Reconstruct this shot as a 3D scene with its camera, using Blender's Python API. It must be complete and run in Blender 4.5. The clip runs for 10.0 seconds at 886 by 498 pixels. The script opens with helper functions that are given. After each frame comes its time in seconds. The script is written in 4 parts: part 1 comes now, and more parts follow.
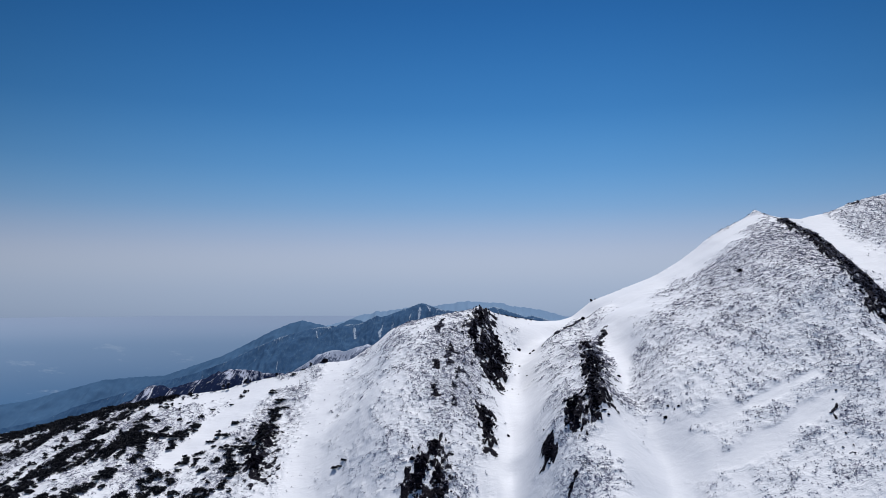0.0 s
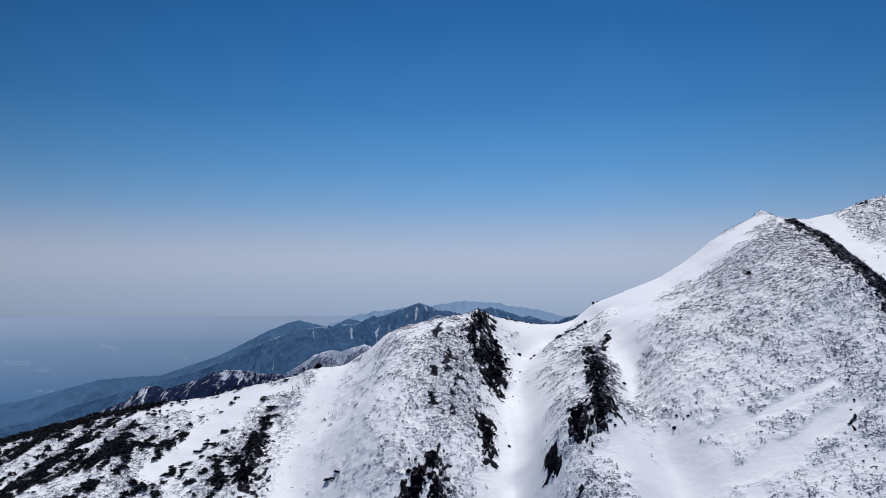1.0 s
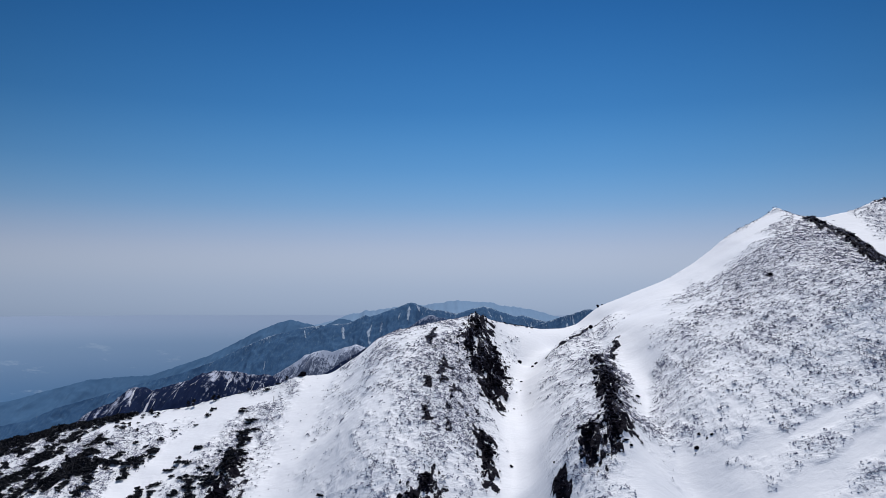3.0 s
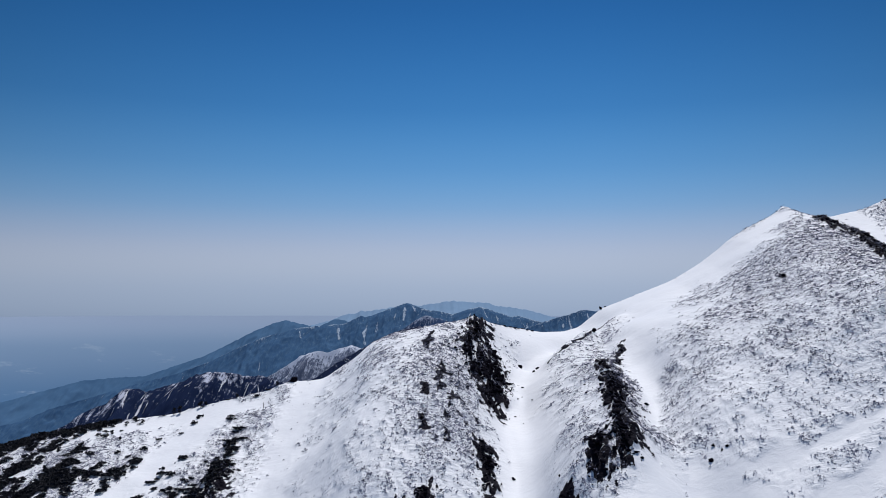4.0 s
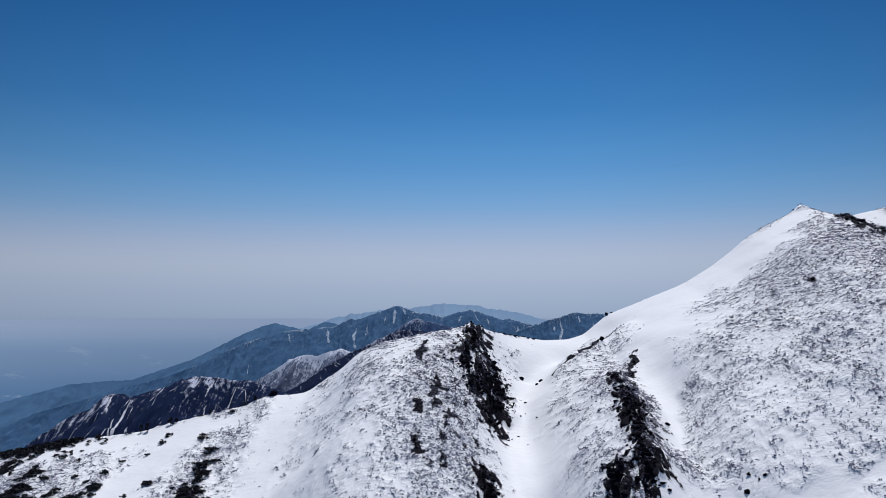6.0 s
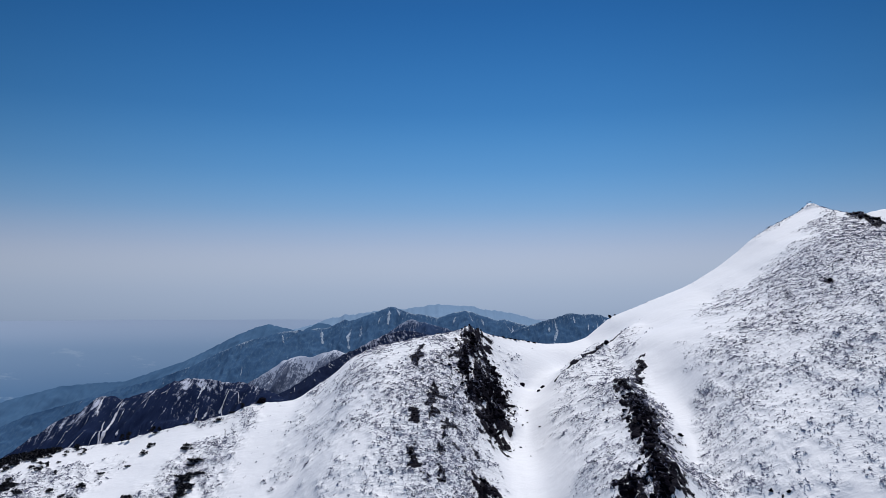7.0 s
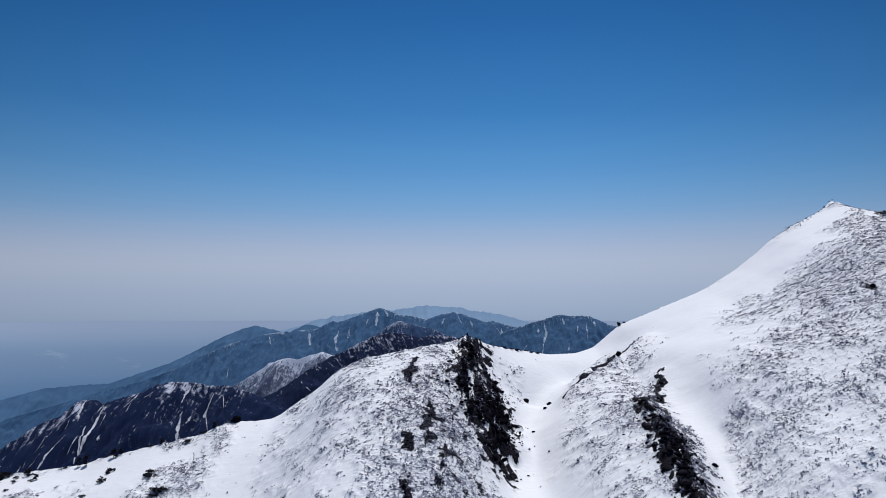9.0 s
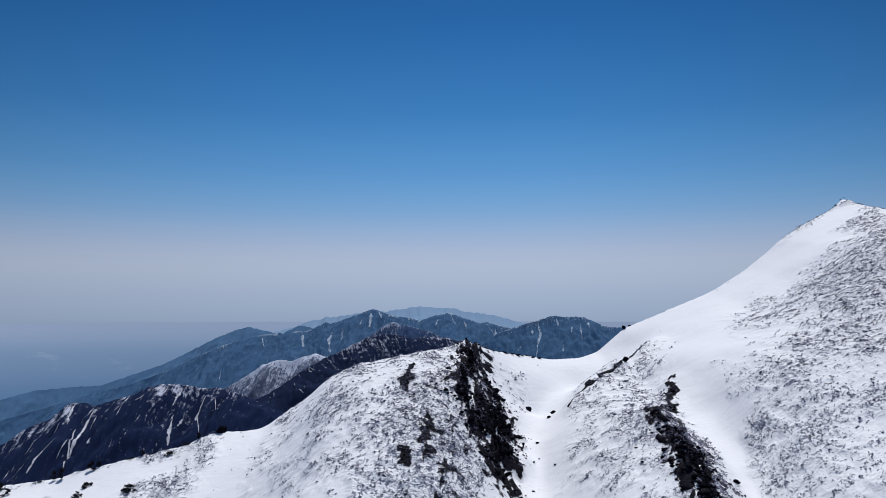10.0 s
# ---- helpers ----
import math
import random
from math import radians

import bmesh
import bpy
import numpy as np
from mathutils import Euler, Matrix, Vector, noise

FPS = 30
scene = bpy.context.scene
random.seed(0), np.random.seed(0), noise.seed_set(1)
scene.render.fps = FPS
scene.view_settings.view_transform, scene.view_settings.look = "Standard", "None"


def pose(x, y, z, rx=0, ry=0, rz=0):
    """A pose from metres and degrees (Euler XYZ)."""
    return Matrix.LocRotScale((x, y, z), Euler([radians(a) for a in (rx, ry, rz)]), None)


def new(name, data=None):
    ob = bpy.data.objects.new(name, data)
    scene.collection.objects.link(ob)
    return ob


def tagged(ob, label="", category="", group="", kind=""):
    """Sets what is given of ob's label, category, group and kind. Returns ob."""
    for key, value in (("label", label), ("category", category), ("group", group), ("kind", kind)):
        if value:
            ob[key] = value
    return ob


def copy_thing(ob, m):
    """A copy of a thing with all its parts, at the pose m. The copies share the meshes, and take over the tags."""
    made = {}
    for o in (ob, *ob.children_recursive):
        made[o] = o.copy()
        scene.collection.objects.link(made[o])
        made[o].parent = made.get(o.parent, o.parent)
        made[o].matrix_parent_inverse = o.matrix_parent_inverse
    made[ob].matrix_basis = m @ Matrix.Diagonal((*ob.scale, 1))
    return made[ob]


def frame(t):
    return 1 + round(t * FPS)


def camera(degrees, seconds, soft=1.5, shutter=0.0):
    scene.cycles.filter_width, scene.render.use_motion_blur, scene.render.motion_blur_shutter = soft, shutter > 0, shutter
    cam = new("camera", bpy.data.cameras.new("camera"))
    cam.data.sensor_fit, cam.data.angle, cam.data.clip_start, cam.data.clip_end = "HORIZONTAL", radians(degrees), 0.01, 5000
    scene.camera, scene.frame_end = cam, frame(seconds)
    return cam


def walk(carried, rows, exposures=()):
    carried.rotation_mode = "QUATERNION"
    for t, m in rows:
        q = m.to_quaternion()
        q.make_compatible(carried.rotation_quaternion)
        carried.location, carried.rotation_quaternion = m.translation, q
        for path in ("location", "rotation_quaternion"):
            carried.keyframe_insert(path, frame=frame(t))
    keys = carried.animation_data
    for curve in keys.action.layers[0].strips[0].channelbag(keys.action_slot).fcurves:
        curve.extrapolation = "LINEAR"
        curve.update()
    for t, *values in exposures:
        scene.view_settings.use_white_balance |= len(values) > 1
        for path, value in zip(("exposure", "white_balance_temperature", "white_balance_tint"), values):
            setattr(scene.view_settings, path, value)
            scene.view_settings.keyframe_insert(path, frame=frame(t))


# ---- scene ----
# camera and its flight
cam = camera(58.5, 10.0, soft=0.75)
METRES, EYE, TILT, LEAN, TURN = 100.0, 400.0, 4.0, 0.0, 0.0
ROWS = [
    (0.0, 0.0, 0.0, 0.0, -0.0, 0.0, 0.0),
    (0.5, -0.0015, 0.0446, 0.003, -0.11, -0.01, -0.04),
    (1.0, -0.0027, 0.0913, 0.0059, -0.22, -0.03, -0.04),
    (1.5, -0.0039, 0.1387, 0.0068, -0.35, -0.02, -0.02),
    (2.0, -0.0052, 0.1875, 0.0049, -0.48, -0.03, -0.03),
    (2.5, -0.0069, 0.238, 0.0045, -0.62, -0.08, -0.09),
    (4.0, -0.0127, 0.39, 0.0029, -1.08, -0.05, -0.17),
    (4.5, -0.0146, 0.4406, 0.0011, -1.25, -0.0, -0.16),
    (5.0, -0.0159, 0.4918, 0.0004, -1.42, 0.05, -0.16),
    (5.5, -0.018, 0.5424, 0.0002, -1.6, 0.09, -0.17),
    (7.0, -0.0236, 0.6952, -0.0032, -2.2, 0.18, -0.15),
    (7.5, -0.026, 0.7466, -0.0032, -2.41, 0.19, -0.14),
    (8.0, -0.0283, 0.7977, -0.0018, -2.62, 0.2, -0.18),
    (8.5, -0.0307, 0.849, -0.0011, -2.83, 0.22, -0.21),
    (9.0, -0.0332, 0.8996, -0.0013, -3.06, 0.25, -0.22),
    (9.5, -0.0357, 0.949, -0.0016, -3.3, 0.28, -0.21),
    (10.0, -0.0374, 0.9989, -0.0031, -3.53, 0.32, -0.18),
]
walk(cam, [(t, pose(0, 0, EYE, TILT, LEAN, TURN) @ pose(METRES * x, METRES * y, METRES * z, 90 + pitch, roll, yaw)) for t, x, y, z, yaw, pitch, roll in ROWS])

# sky, sun and exposure
SUN_DIR = Vector((0.10, 0.28, 0.95)).normalized()
world = bpy.data.worlds.new("world")
scene.world = world
world.use_nodes = True
wn, wl = world.node_tree.nodes, world.node_tree.links
wn.clear()
sky = wn.new("ShaderNodeTexSky")
sky.sky_type = "NISHITA"
sky.sun_disc = False
sky.sun_elevation = math.asin(SUN_DIR.z)
sky.sun_rotation = math.atan2(SUN_DIR.x, SUN_DIR.y)
sky.altitude = 1800
sky.air_density, sky.dust_density, sky.ozone_density = 1.0, 2.5, 1.5
wbg = wn.new("ShaderNodeBackground")
wbg.inputs["Strength"].default_value = 0.095
wl.new(sky.outputs[0], wbg.inputs["Color"])
# the hazy lower air: deep blue above, a pale band over the horizon, blue-grey below it
coord = wn.new("ShaderNodeTexCoord")
split = wn.new("ShaderNodeSeparateXYZ")
wl.new(coord.outputs["Generated"], split.inputs[0])
span = wn.new("ShaderNodeMapRange")
span.inputs["From Min"].default_value, span.inputs["From Max"].default_value = -0.2, 0.6
wl.new(split.outputs["Z"], span.inputs["Value"])
air = wn.new("ShaderNodeValToRGB")
air.color_ramp.interpolation = "B_SPLINE"
AIR = [
    (-0.20, 0.080, 0.150, 0.280), (-0.06, 0.150, 0.235, 0.390), (-0.016, 0.305, 0.385, 0.530), (0.02, 0.350, 0.435, 0.588), (0.05, 0.424, 0.493, 0.628),
    (0.08, 0.365, 0.452, 0.628), (0.12, 0.185, 0.370, 0.630), (0.17, 0.100, 0.295, 0.600), (0.24, 0.045, 0.205, 0.505), (0.366, 0.018, 0.122, 0.378), (0.60, 0.012, 0.085, 0.290),
]
while len(air.color_ramp.elements) < len(AIR):
    air.color_ramp.elements.new(0.5)
for stop, (z, r, g, b) in zip(air.color_ramp.elements, AIR):
    stop.position, stop.color = (z + 0.2) / 0.8, (r, g, b, 1)
wl.new(span.outputs[0], air.inputs[0])
haze = wn.new("ShaderNodeBackground")
wl.new(air.outputs[0], haze.inputs["Color"])
# the sky is brighter on the side of the sun
side = wn.new("ShaderNodeMapRange")
side.inputs["From Min"].default_value, side.inputs["From Max"].default_value = 0.70, 1.0
side.inputs["To Min"].default_value, side.inputs["To Max"].default_value = 0.58, 1.08
wl.new(split.outputs["Y"], side.inputs["Value"])
across = wn.new("ShaderNodeMapRange")
across.inputs["From Min"].default_value, across.inputs["From Max"].default_value = -0.6, 0.2
across.inputs["To Min"].default_value, across.inputs["To Max"].default_value = 0.82, 1.02
wl.new(split.outputs["X"], across.inputs["Value"])
glow = wn.new("ShaderNodeMath")
glow.operation = "MULTIPLY"
wl.new(side.outputs[0], glow.inputs[0])
wl.new(across.outputs[0], glow.inputs[1])
# low over the horizon the haze evens this out
even = wn.new("ShaderNodeMapRange")
even.interpolation_type = "SMOOTHSTEP"
even.inputs["From Min"].default_value, even.inputs["From Max"].default_value = -0.02, 0.22
even.inputs["To Min"].default_value, even.inputs["To Max"].default_value = 0.48, 1.0
wl.new(split.outputs["Z"], even.inputs["Value"])
blend = wn.new("ShaderNodeMix")
wl.new(even.outputs[0], blend.inputs[0])
blend.inputs[2].default_value = 0.955
wl.new(glow.outputs[0], blend.inputs[3])
wl.new(blend.outputs[0], haze.inputs["Strength"])
high = wn.new("ShaderNodeMapRange")
high.interpolation_type = "SMOOTHSTEP"
high.inputs["From Min"].default_value, high.inputs["From Max"].default_value = 0.35, 0.75
wl.new(split.outputs["Z"], high.inputs["Value"])
both = wn.new("ShaderNodeMixShader")
wl.new(high.outputs[0], both.inputs[0])
wl.new(haze.outputs[0], both.inputs[1])
wl.new(wbg.outputs[0], both.inputs[2])
wout = wn.new("ShaderNodeOutputWorld")
wl.new(both.outputs[0], wout.inputs["Surface"])
sun = new("sun", bpy.data.lights.new("sun", "SUN"))
sun.data.energy, sun.data.angle, sun.data.color = 3.7, radians(0.5), (1.0, 0.97, 0.945)
sun.matrix_world = SUN_DIR.to_track_quat("Z", "Y").to_matrix().to_4x4()


# ---- shared makers ----
def mesh_ob(name, verts, faces, mat, parent=None, smooth=True):
    """One mesh object from arrays of points and faces."""
    me = bpy.data.meshes.new(name)
    verts = np.ascontiguousarray(verts, dtype=np.float32)
    faces = np.ascontiguousarray(faces, dtype=np.int32)
    n, k = faces.shape
    me.vertices.add(len(verts))
    me.vertices.foreach_set("co", verts.ravel())
    me.loops.add(n * k)
    me.loops.foreach_set("vertex_index", faces.ravel())
    me.polygons.add(n)
    me.polygons.foreach_set("loop_start", np.arange(0, n * k, k, dtype=np.int32))
    me.update(calc_edges=True)
    if smooth:
        me.polygons.foreach_set("use_smooth", np.ones(n, dtype=bool))
    me.materials.append(mat)
    ob = new(name, me)
    ob.parent = parent
    return ob


def part(name, bm, mat, parent, label="", smooth=False):
    """Links a bmesh as one mesh object under a thing or a part."""
    me = bpy.data.meshes.new(name)
    for f in bm.faces:
        f.smooth = smooth
    bm.to_mesh(me)
    bm.free()
    me.materials.append(mat)
    ob = new(name, me)
    ob.parent = parent
    return tagged(ob, label) if label else ob


def floats(ob, name, values):
    """A number at every point of a mesh, for its material."""
    at = ob.data.attributes.new(name, "FLOAT", "POINT")
    at.data.foreach_set("value", np.asarray(values, dtype=np.float32).ravel())


def grid_faces(nx, ny):
    i = np.arange(nx * ny).reshape(ny, nx)
    return np.stack([i[:-1, :-1], i[:-1, 1:], i[1:, 1:], i[1:, :-1]], -1).reshape(-1, 4)


# >>> land
def lattice(ix, iy, seed):
    h = (ix.astype(np.int64) * 374761393 + iy.astype(np.int64) * 668265263 + seed * 2147483647) & 0xFFFFFFFF
    h = ((h ^ (h >> 13)) * 1274126177) & 0xFFFFFFFF
    return ((h ^ (h >> 16)) & 0xFFFF) / 32767.5 - 1.0


def vnoise(x, y, seed=0):
    """Smooth noise from -1 to 1."""
    x, y = np.asarray(x, float), np.asarray(y, float)
    ix, iy = np.floor(x), np.floor(y)
    u, v = x - ix, y - iy
    u, v = u * u * u * (u * (u * 6 - 15) + 10), v * v * v * (v * (v * 6 - 15) + 10)
    a, b = lattice(ix, iy, seed), lattice(ix + 1, iy, seed)
    c, d = lattice(ix, iy + 1, seed), lattice(ix + 1, iy + 1, seed)
    return (a + (b - a) * u) * (1 - v) + (c + (d - c) * u) * v


def fbm(x, y, octaves=4, seed=0, gain=0.5):
    s, amp, tot = 0.0, 1.0, 0.0
    for k in range(octaves):
        s, tot = s + amp * vnoise(x * 2.03**k + 17.3 * k, y * 2.03**k - 9.1 * k, seed + k), tot + amp
        amp *= gain
    return s / tot


def ridged(x, y, octaves=4, seed=0, gain=0.5):
    s, amp, tot = 0.0, 1.0, 0.0
    for k in range(octaves):
        s, tot = s + amp * (1 - 2 * np.abs(vnoise(x * 2.03**k + 7.7 * k, y * 2.03**k + 3.3 * k, seed + k))), tot + amp
        amp *= gain
    return s / tot


def step(e0, e1, x):
    t = np.clip((x - e0) / (e1 - e0), 0, 1)
    return t * t * (3 - 2 * t)


# the near mountain: its crest (x, y, z), and how its face falls away towards the south
CREST = [
    (-420, 330, 270), (-260, 305, 320), (-161.2, 292, 351.6), (-138.9, 288, 357.6), (-117.1, 284, 363.4), (-95.8, 280, 367.6),
    (-75.2, 277, 370.5), (-59.4, 276, 374.8), (-49.8, 277, 376.7), (-41.2, 278, 380.1), (-31.9, 275, 381.2), (-25.5, 286, 385),
    (-17.8, 292, 390.7), (-10.3, 287, 393.8), (-4, 283, 395.3), (1.2, 280, 396.6), (9.2, 281, 397.9), (14.4, 285, 399), (17.8, 290, 397.1),
    (24.4, 296, 395.6), (35.7, 302, 393.8), (43.6, 305, 393.9), (49.4, 307, 395.4), (58.1, 310, 401.5), (82.1, 314, 410.9),
    (94, 316, 417.3), (106.2, 318, 425.9), (127.9, 323, 437.9), (141.4, 330.4, 436.4), (153.1, 335.2, 436.2), (163.6, 337, 438.9),
    (173.9, 337.8, 443.1), (194.1, 344, 448.6), (300, 350, 430),
]
FALL = [  # x, slope at the crest, growth of the slope
    (-160, 0.20, 0.02), (-95, 0.216, 0.0), (-50, 0.332, 0.015), (-32, 0.245, 0.135), (-25, 0.025, 0.205), (-18, -0.08, 0.227), (-10, -0.048, 0.236), (5, 0.045, 0.265), (18, 0.527, -0.042),
    (28, 0.369, -0.083), (40, 0.076, 0.025), (50, 0.08, 0.063), (65, 0.09, 0.042), (85, 0.11, 0.031), (105, 0.13, 0.02),
    (121, 0.185, 0.03), (138, 0.55, 0.0), (200, 0.5, 0.0),
]
_tx = np.arange(-420, 300.5, 0.5)


def _table(xs, vs, soft):
    k = np.arange(-30, 31) * 0.5
    w = np.exp(-0.5 * (k / soft) ** 2)
    t = np.interp(_tx, xs, vs)
    return np.convolve(np.pad(t, 30, mode="edge"), w / w.sum(), mode="valid")


_c, _f = np.array(CREST), np.array(FALL)
T_CY, T_CZ = _table(_c[:, 0], _c[:, 1], 2.5), _table(_c[:, 0], _c[:, 2], 0.9)
T_A, T_B = _table(_f[:, 0], _f[:, 1], 3.6), _table(_f[:, 0], _f[:, 2], 3.6)


def crest_y(x):
    return np.interp(x, _tx, T_CY)


def capsules(x, y, rows):
    """How near a place lies to lines (x0, y0, x1, y1, radius): 0 on a line, 1 at its radius."""
    best = np.full(np.shape(x), 99.0)
    for x0, y0, x1, y1, r in rows:
        dx, dy = x1 - x0, y1 - y0
        t = np.clip(((x - x0) * dx + (y - y0) * dy) / max(dx * dx + dy * dy, 1e-6), 0, 1)
        best = np.minimum(best, np.hypot(x - x0 - t * dx, y - y0 - t * dy) / r)
    return best


# hollows (-) and ribs (+): x0, y0, x1, y1, half width, lift
CARVED = [
    (55, 300, 42, 291, 6, -2.2), (42, 291, 31, 278, 6, -3.4), (30, 276, 24, 262, 7, -2.4), (24, 262, 21, 244, 8, -1.2), (21, 244, 18.5, 210, 8, -0.5),
    (23, 259, 20.3, 249, 3.4, 1.2), (20.3, 249, 18.2, 203, 3.4, 1.5), (57, 288, 47, 280, 3, 1.0), (47, 280, 34, 270, 3, 1.3), (52, 259, 44, 241, 3.5, 1.2), (44, 241, 38, 192, 3.5, 1.2), (55, 244, 49, 206, 4, -1.4),
    (127.9, 323, 127, 320, 2.2, 0.9), (-36, 274, -37, 205, 7, -0.5), (-50, 245, -52, 212, 4, 1.2), (88, 232, 98, 258, 22, 4.6),
]


def base_height(x, y):
    """The mountain's height without its small lumps."""
    x, y = np.asarray(x, float), np.asarray(y, float)
    wx = x + 1.5 * vnoise(x / 14, y / 14, 5)
    d = np.interp(wx, _tx, T_CY) - y
    ax = wx - np.clip(10 - 0.13 * d, -6, 10) * step(100, 116, x)
    cz, a, b = np.interp(wx, _tx, T_CZ), np.interp(ax, _tx, T_A), np.interp(ax, _tx, T_B)
    f = np.clip(d, 0, 105)
    z = cz - a * f - b * f * f / 50 - 0.62 * np.clip(d - 105, 0, None)
    z -= 0.7 * np.clip(-d, 0, None)
    z += 1.3 * fbm(x / 22, y / 22, 3, 11) * step(2, 25, np.abs(d))
    for x0, y0, x1, y1, r, lift in CARVED:
        z += lift * np.exp(-(capsules(wx, y, [(x0, y0, x1, y1, r)]) ** 2))
    out = np.maximum(np.abs(x + 20) - 260, 0)
    return z - 0.35 * out


# where bare rock stands out of the snow
ROCKY = [
    (14.5, 286.5, 13, 272, 2.2), (12.5, 272, 10.6, 257, 2.6), (10.2, 257, 11.6, 246, 2.8), (15.6, 286, 16.9, 272, 1.4), (17, 272, 18.6, 257, 2.6),
    (14.5, 262, 16.4, 246, 3.6), (14.2, 247, 15, 237, 2.3), (0.7, 266, -1.9, 252.5, 0.8), (2.7, 241.5, 1.2, 231, 1.0), (-2.3, 232, -1.8, 229.5, 0.9),
    (-2.4, 223, -2.2, 219.5, 1.0), (2.8, 219, 2.8, 216, 0.7), (11.6, 219.5, 11.6, 207.5, 1.7), (-1.4, 203, -3, 198, 1.7), (-4.4, 198.5, -7, 191.5, 2.3),
    (-1, 197, -1.5, 190, 2.0), (59, 292.5, 49, 279.5, 0.45), (48.5, 279, 33, 267.7, 0.4), (53.2, 261.5, 51.6, 255, 0.9), (51.6, 255, 47.4, 246, 1.0),
]
# a thread of snow between the two bands of the crag
VEIN = [(12.2, 264, 11.2, 254, 0.55), (11.2, 254, 11.2, 250, 0.6), (11.2, 250, 13.8, 245.5, 0.5)]
ROCKY += [
    (44, 241, 42, 225, 1.8), (42, 225, 39, 205, 2.2), (38.4, 205, 36.8, 190, 1.9), (32, 197, 30.5, 189, 1.9), (25.5, 190, 25, 187, 1.4),
    (28, 177, 28, 175, 0.8), (-50.5, 219, -50.5, 213, 2.1), (-52, 236, -51, 223, 1.6), (92.4, 246.2, 91.8, 244, 0.7), (54.5, 195, 56.5, 195.5, 0.35),
    (89.5, 181, 87, 179, 0.45), (87, 171, 85.4, 169.6, 0.45), (129.2, 311, 126.8, 294, 1.0), (126.8, 294, 123.6, 274, 1.6), (123.6, 274, 120.4, 243, 2.6),
    (120.2, 243, 115.8, 222, 3.5), (115.8, 222, 114.2, 200, 4.4), (175, 338, 178, 338, 0.8),
]
# where the snow lies smooth, with nothing growing through it
SMOOTH = [
    (36, 292, 27, 265, 6), (27, 265, 22.5, 244, 5), (22.5, 244, 20.5, 222, 5), (20.5, 222, 17, 188, 5.4), (24, 297, 49, 306, 8), (49, 302, 100, 306, 13),
    (66, 290, 64, 262, 7.5), (58, 262, 54, 240, 4), (54, 242, 48, 212, 2.0), (95, 300, 120, 314, 6), (70, 292, 98, 308, 8), (42, 188, 47, 168, 6), (52, 189, 57, 180, 5.5),
    (47, 178, 50, 172, 9), (56, 190.5, 70, 188.5, 1.5), (70, 188.5, 89, 190, 1.1), (62, 177.5, 72, 179, 1.9), (72, 179, 90, 183, 1.6), (-36, 277, -36, 250, 3.4), (-36, 250, -36.5, 228, 3.2), (-36.5, 228, -38, 198, 3.6),
    (-60, 271, -76, 225, 4.6),
]
SMOOTH += [(-95, 272, -50, 270, 3.5), (139, 326, 150, 322, 10), (146, 315, 146, 290, 5), (152, 332, 156, 300, 8)]


def rock_amount(x, y, rows=ROCKY):
    wx, wy = x + 1.1 * vnoise(x / 2.4, y / 2.4, 62), y + 1.6 * vnoise(x / 2.4, y / 2.4, 63)
    e = capsules(wx, wy, rows) + 1.5 * fbm(x / 1.5, y / 2.8, 4, 61, 0.7)
    e = e + 2.6 * np.exp(-(capsules(x, y, VEIN) ** 2))
    return step(1.05, 0.8, e)


def rock_cover(x, y):
    """How bare the ground is: rock with snow lying in its cracks, and a belt of broken rock round it."""
    big = [(a, b, c, d, 1.2 * r + 2.8) for a, b, c, d, r in ROCKY if r > 1.45]
    belt = step(1.25, 0.35, capsules(x - 1.4, y + 1.5, big) + 0.55 * fbm(x / 4, y / 6, 4, 64, 0.6))
    belt = belt * step(0.5, 1.2, capsules(x, y, SMOOTH) + 0.5 * fbm(x / 3, y / 4, 3, 68))
    core = rock_amount(x, y) * (0.92 + 0.50 * fbm(x / 2.4, y / 3.8, 3, 65, 0.6))
    cover = np.clip(np.maximum(np.maximum(core, 0.43 * belt), 0.10 * step(0.75, 1.0, scrub_amount(x, y)) * step(60, 52, x) + (0.19 + 0.20 * clumps(x, y)) * np.exp(-(((x - 5) / 7.5) ** 2) - ((y - 230) / 20) ** 2)), 0, 1)
    cover = cover * step(0.5, 1.3, capsules(x, y, VEIN))
    specks = vnoise(x / 0.95, y / 1.3, 66) + 0.6 * vnoise(x / 0.6, y / 0.8, 67)
    return cover + 0.42 * specks * step(0.01, 0.2, cover)


def west_bands(x, y):
    """Bands of growth that run straight down the western slope."""
    return fbm((x + 0.16 * (262 - y)) / 6.0, y / 24, 3, 131)


def clumps(x, y):
    """Where the bushes crowd together, and the bare snow between them."""
    return (0.80 - 0.42 * step(58, 68, x) * step(114, 106, x)) * fbm(x / 1.7 + 0.12 * y, y / 2.3, 3, 29, 0.6)


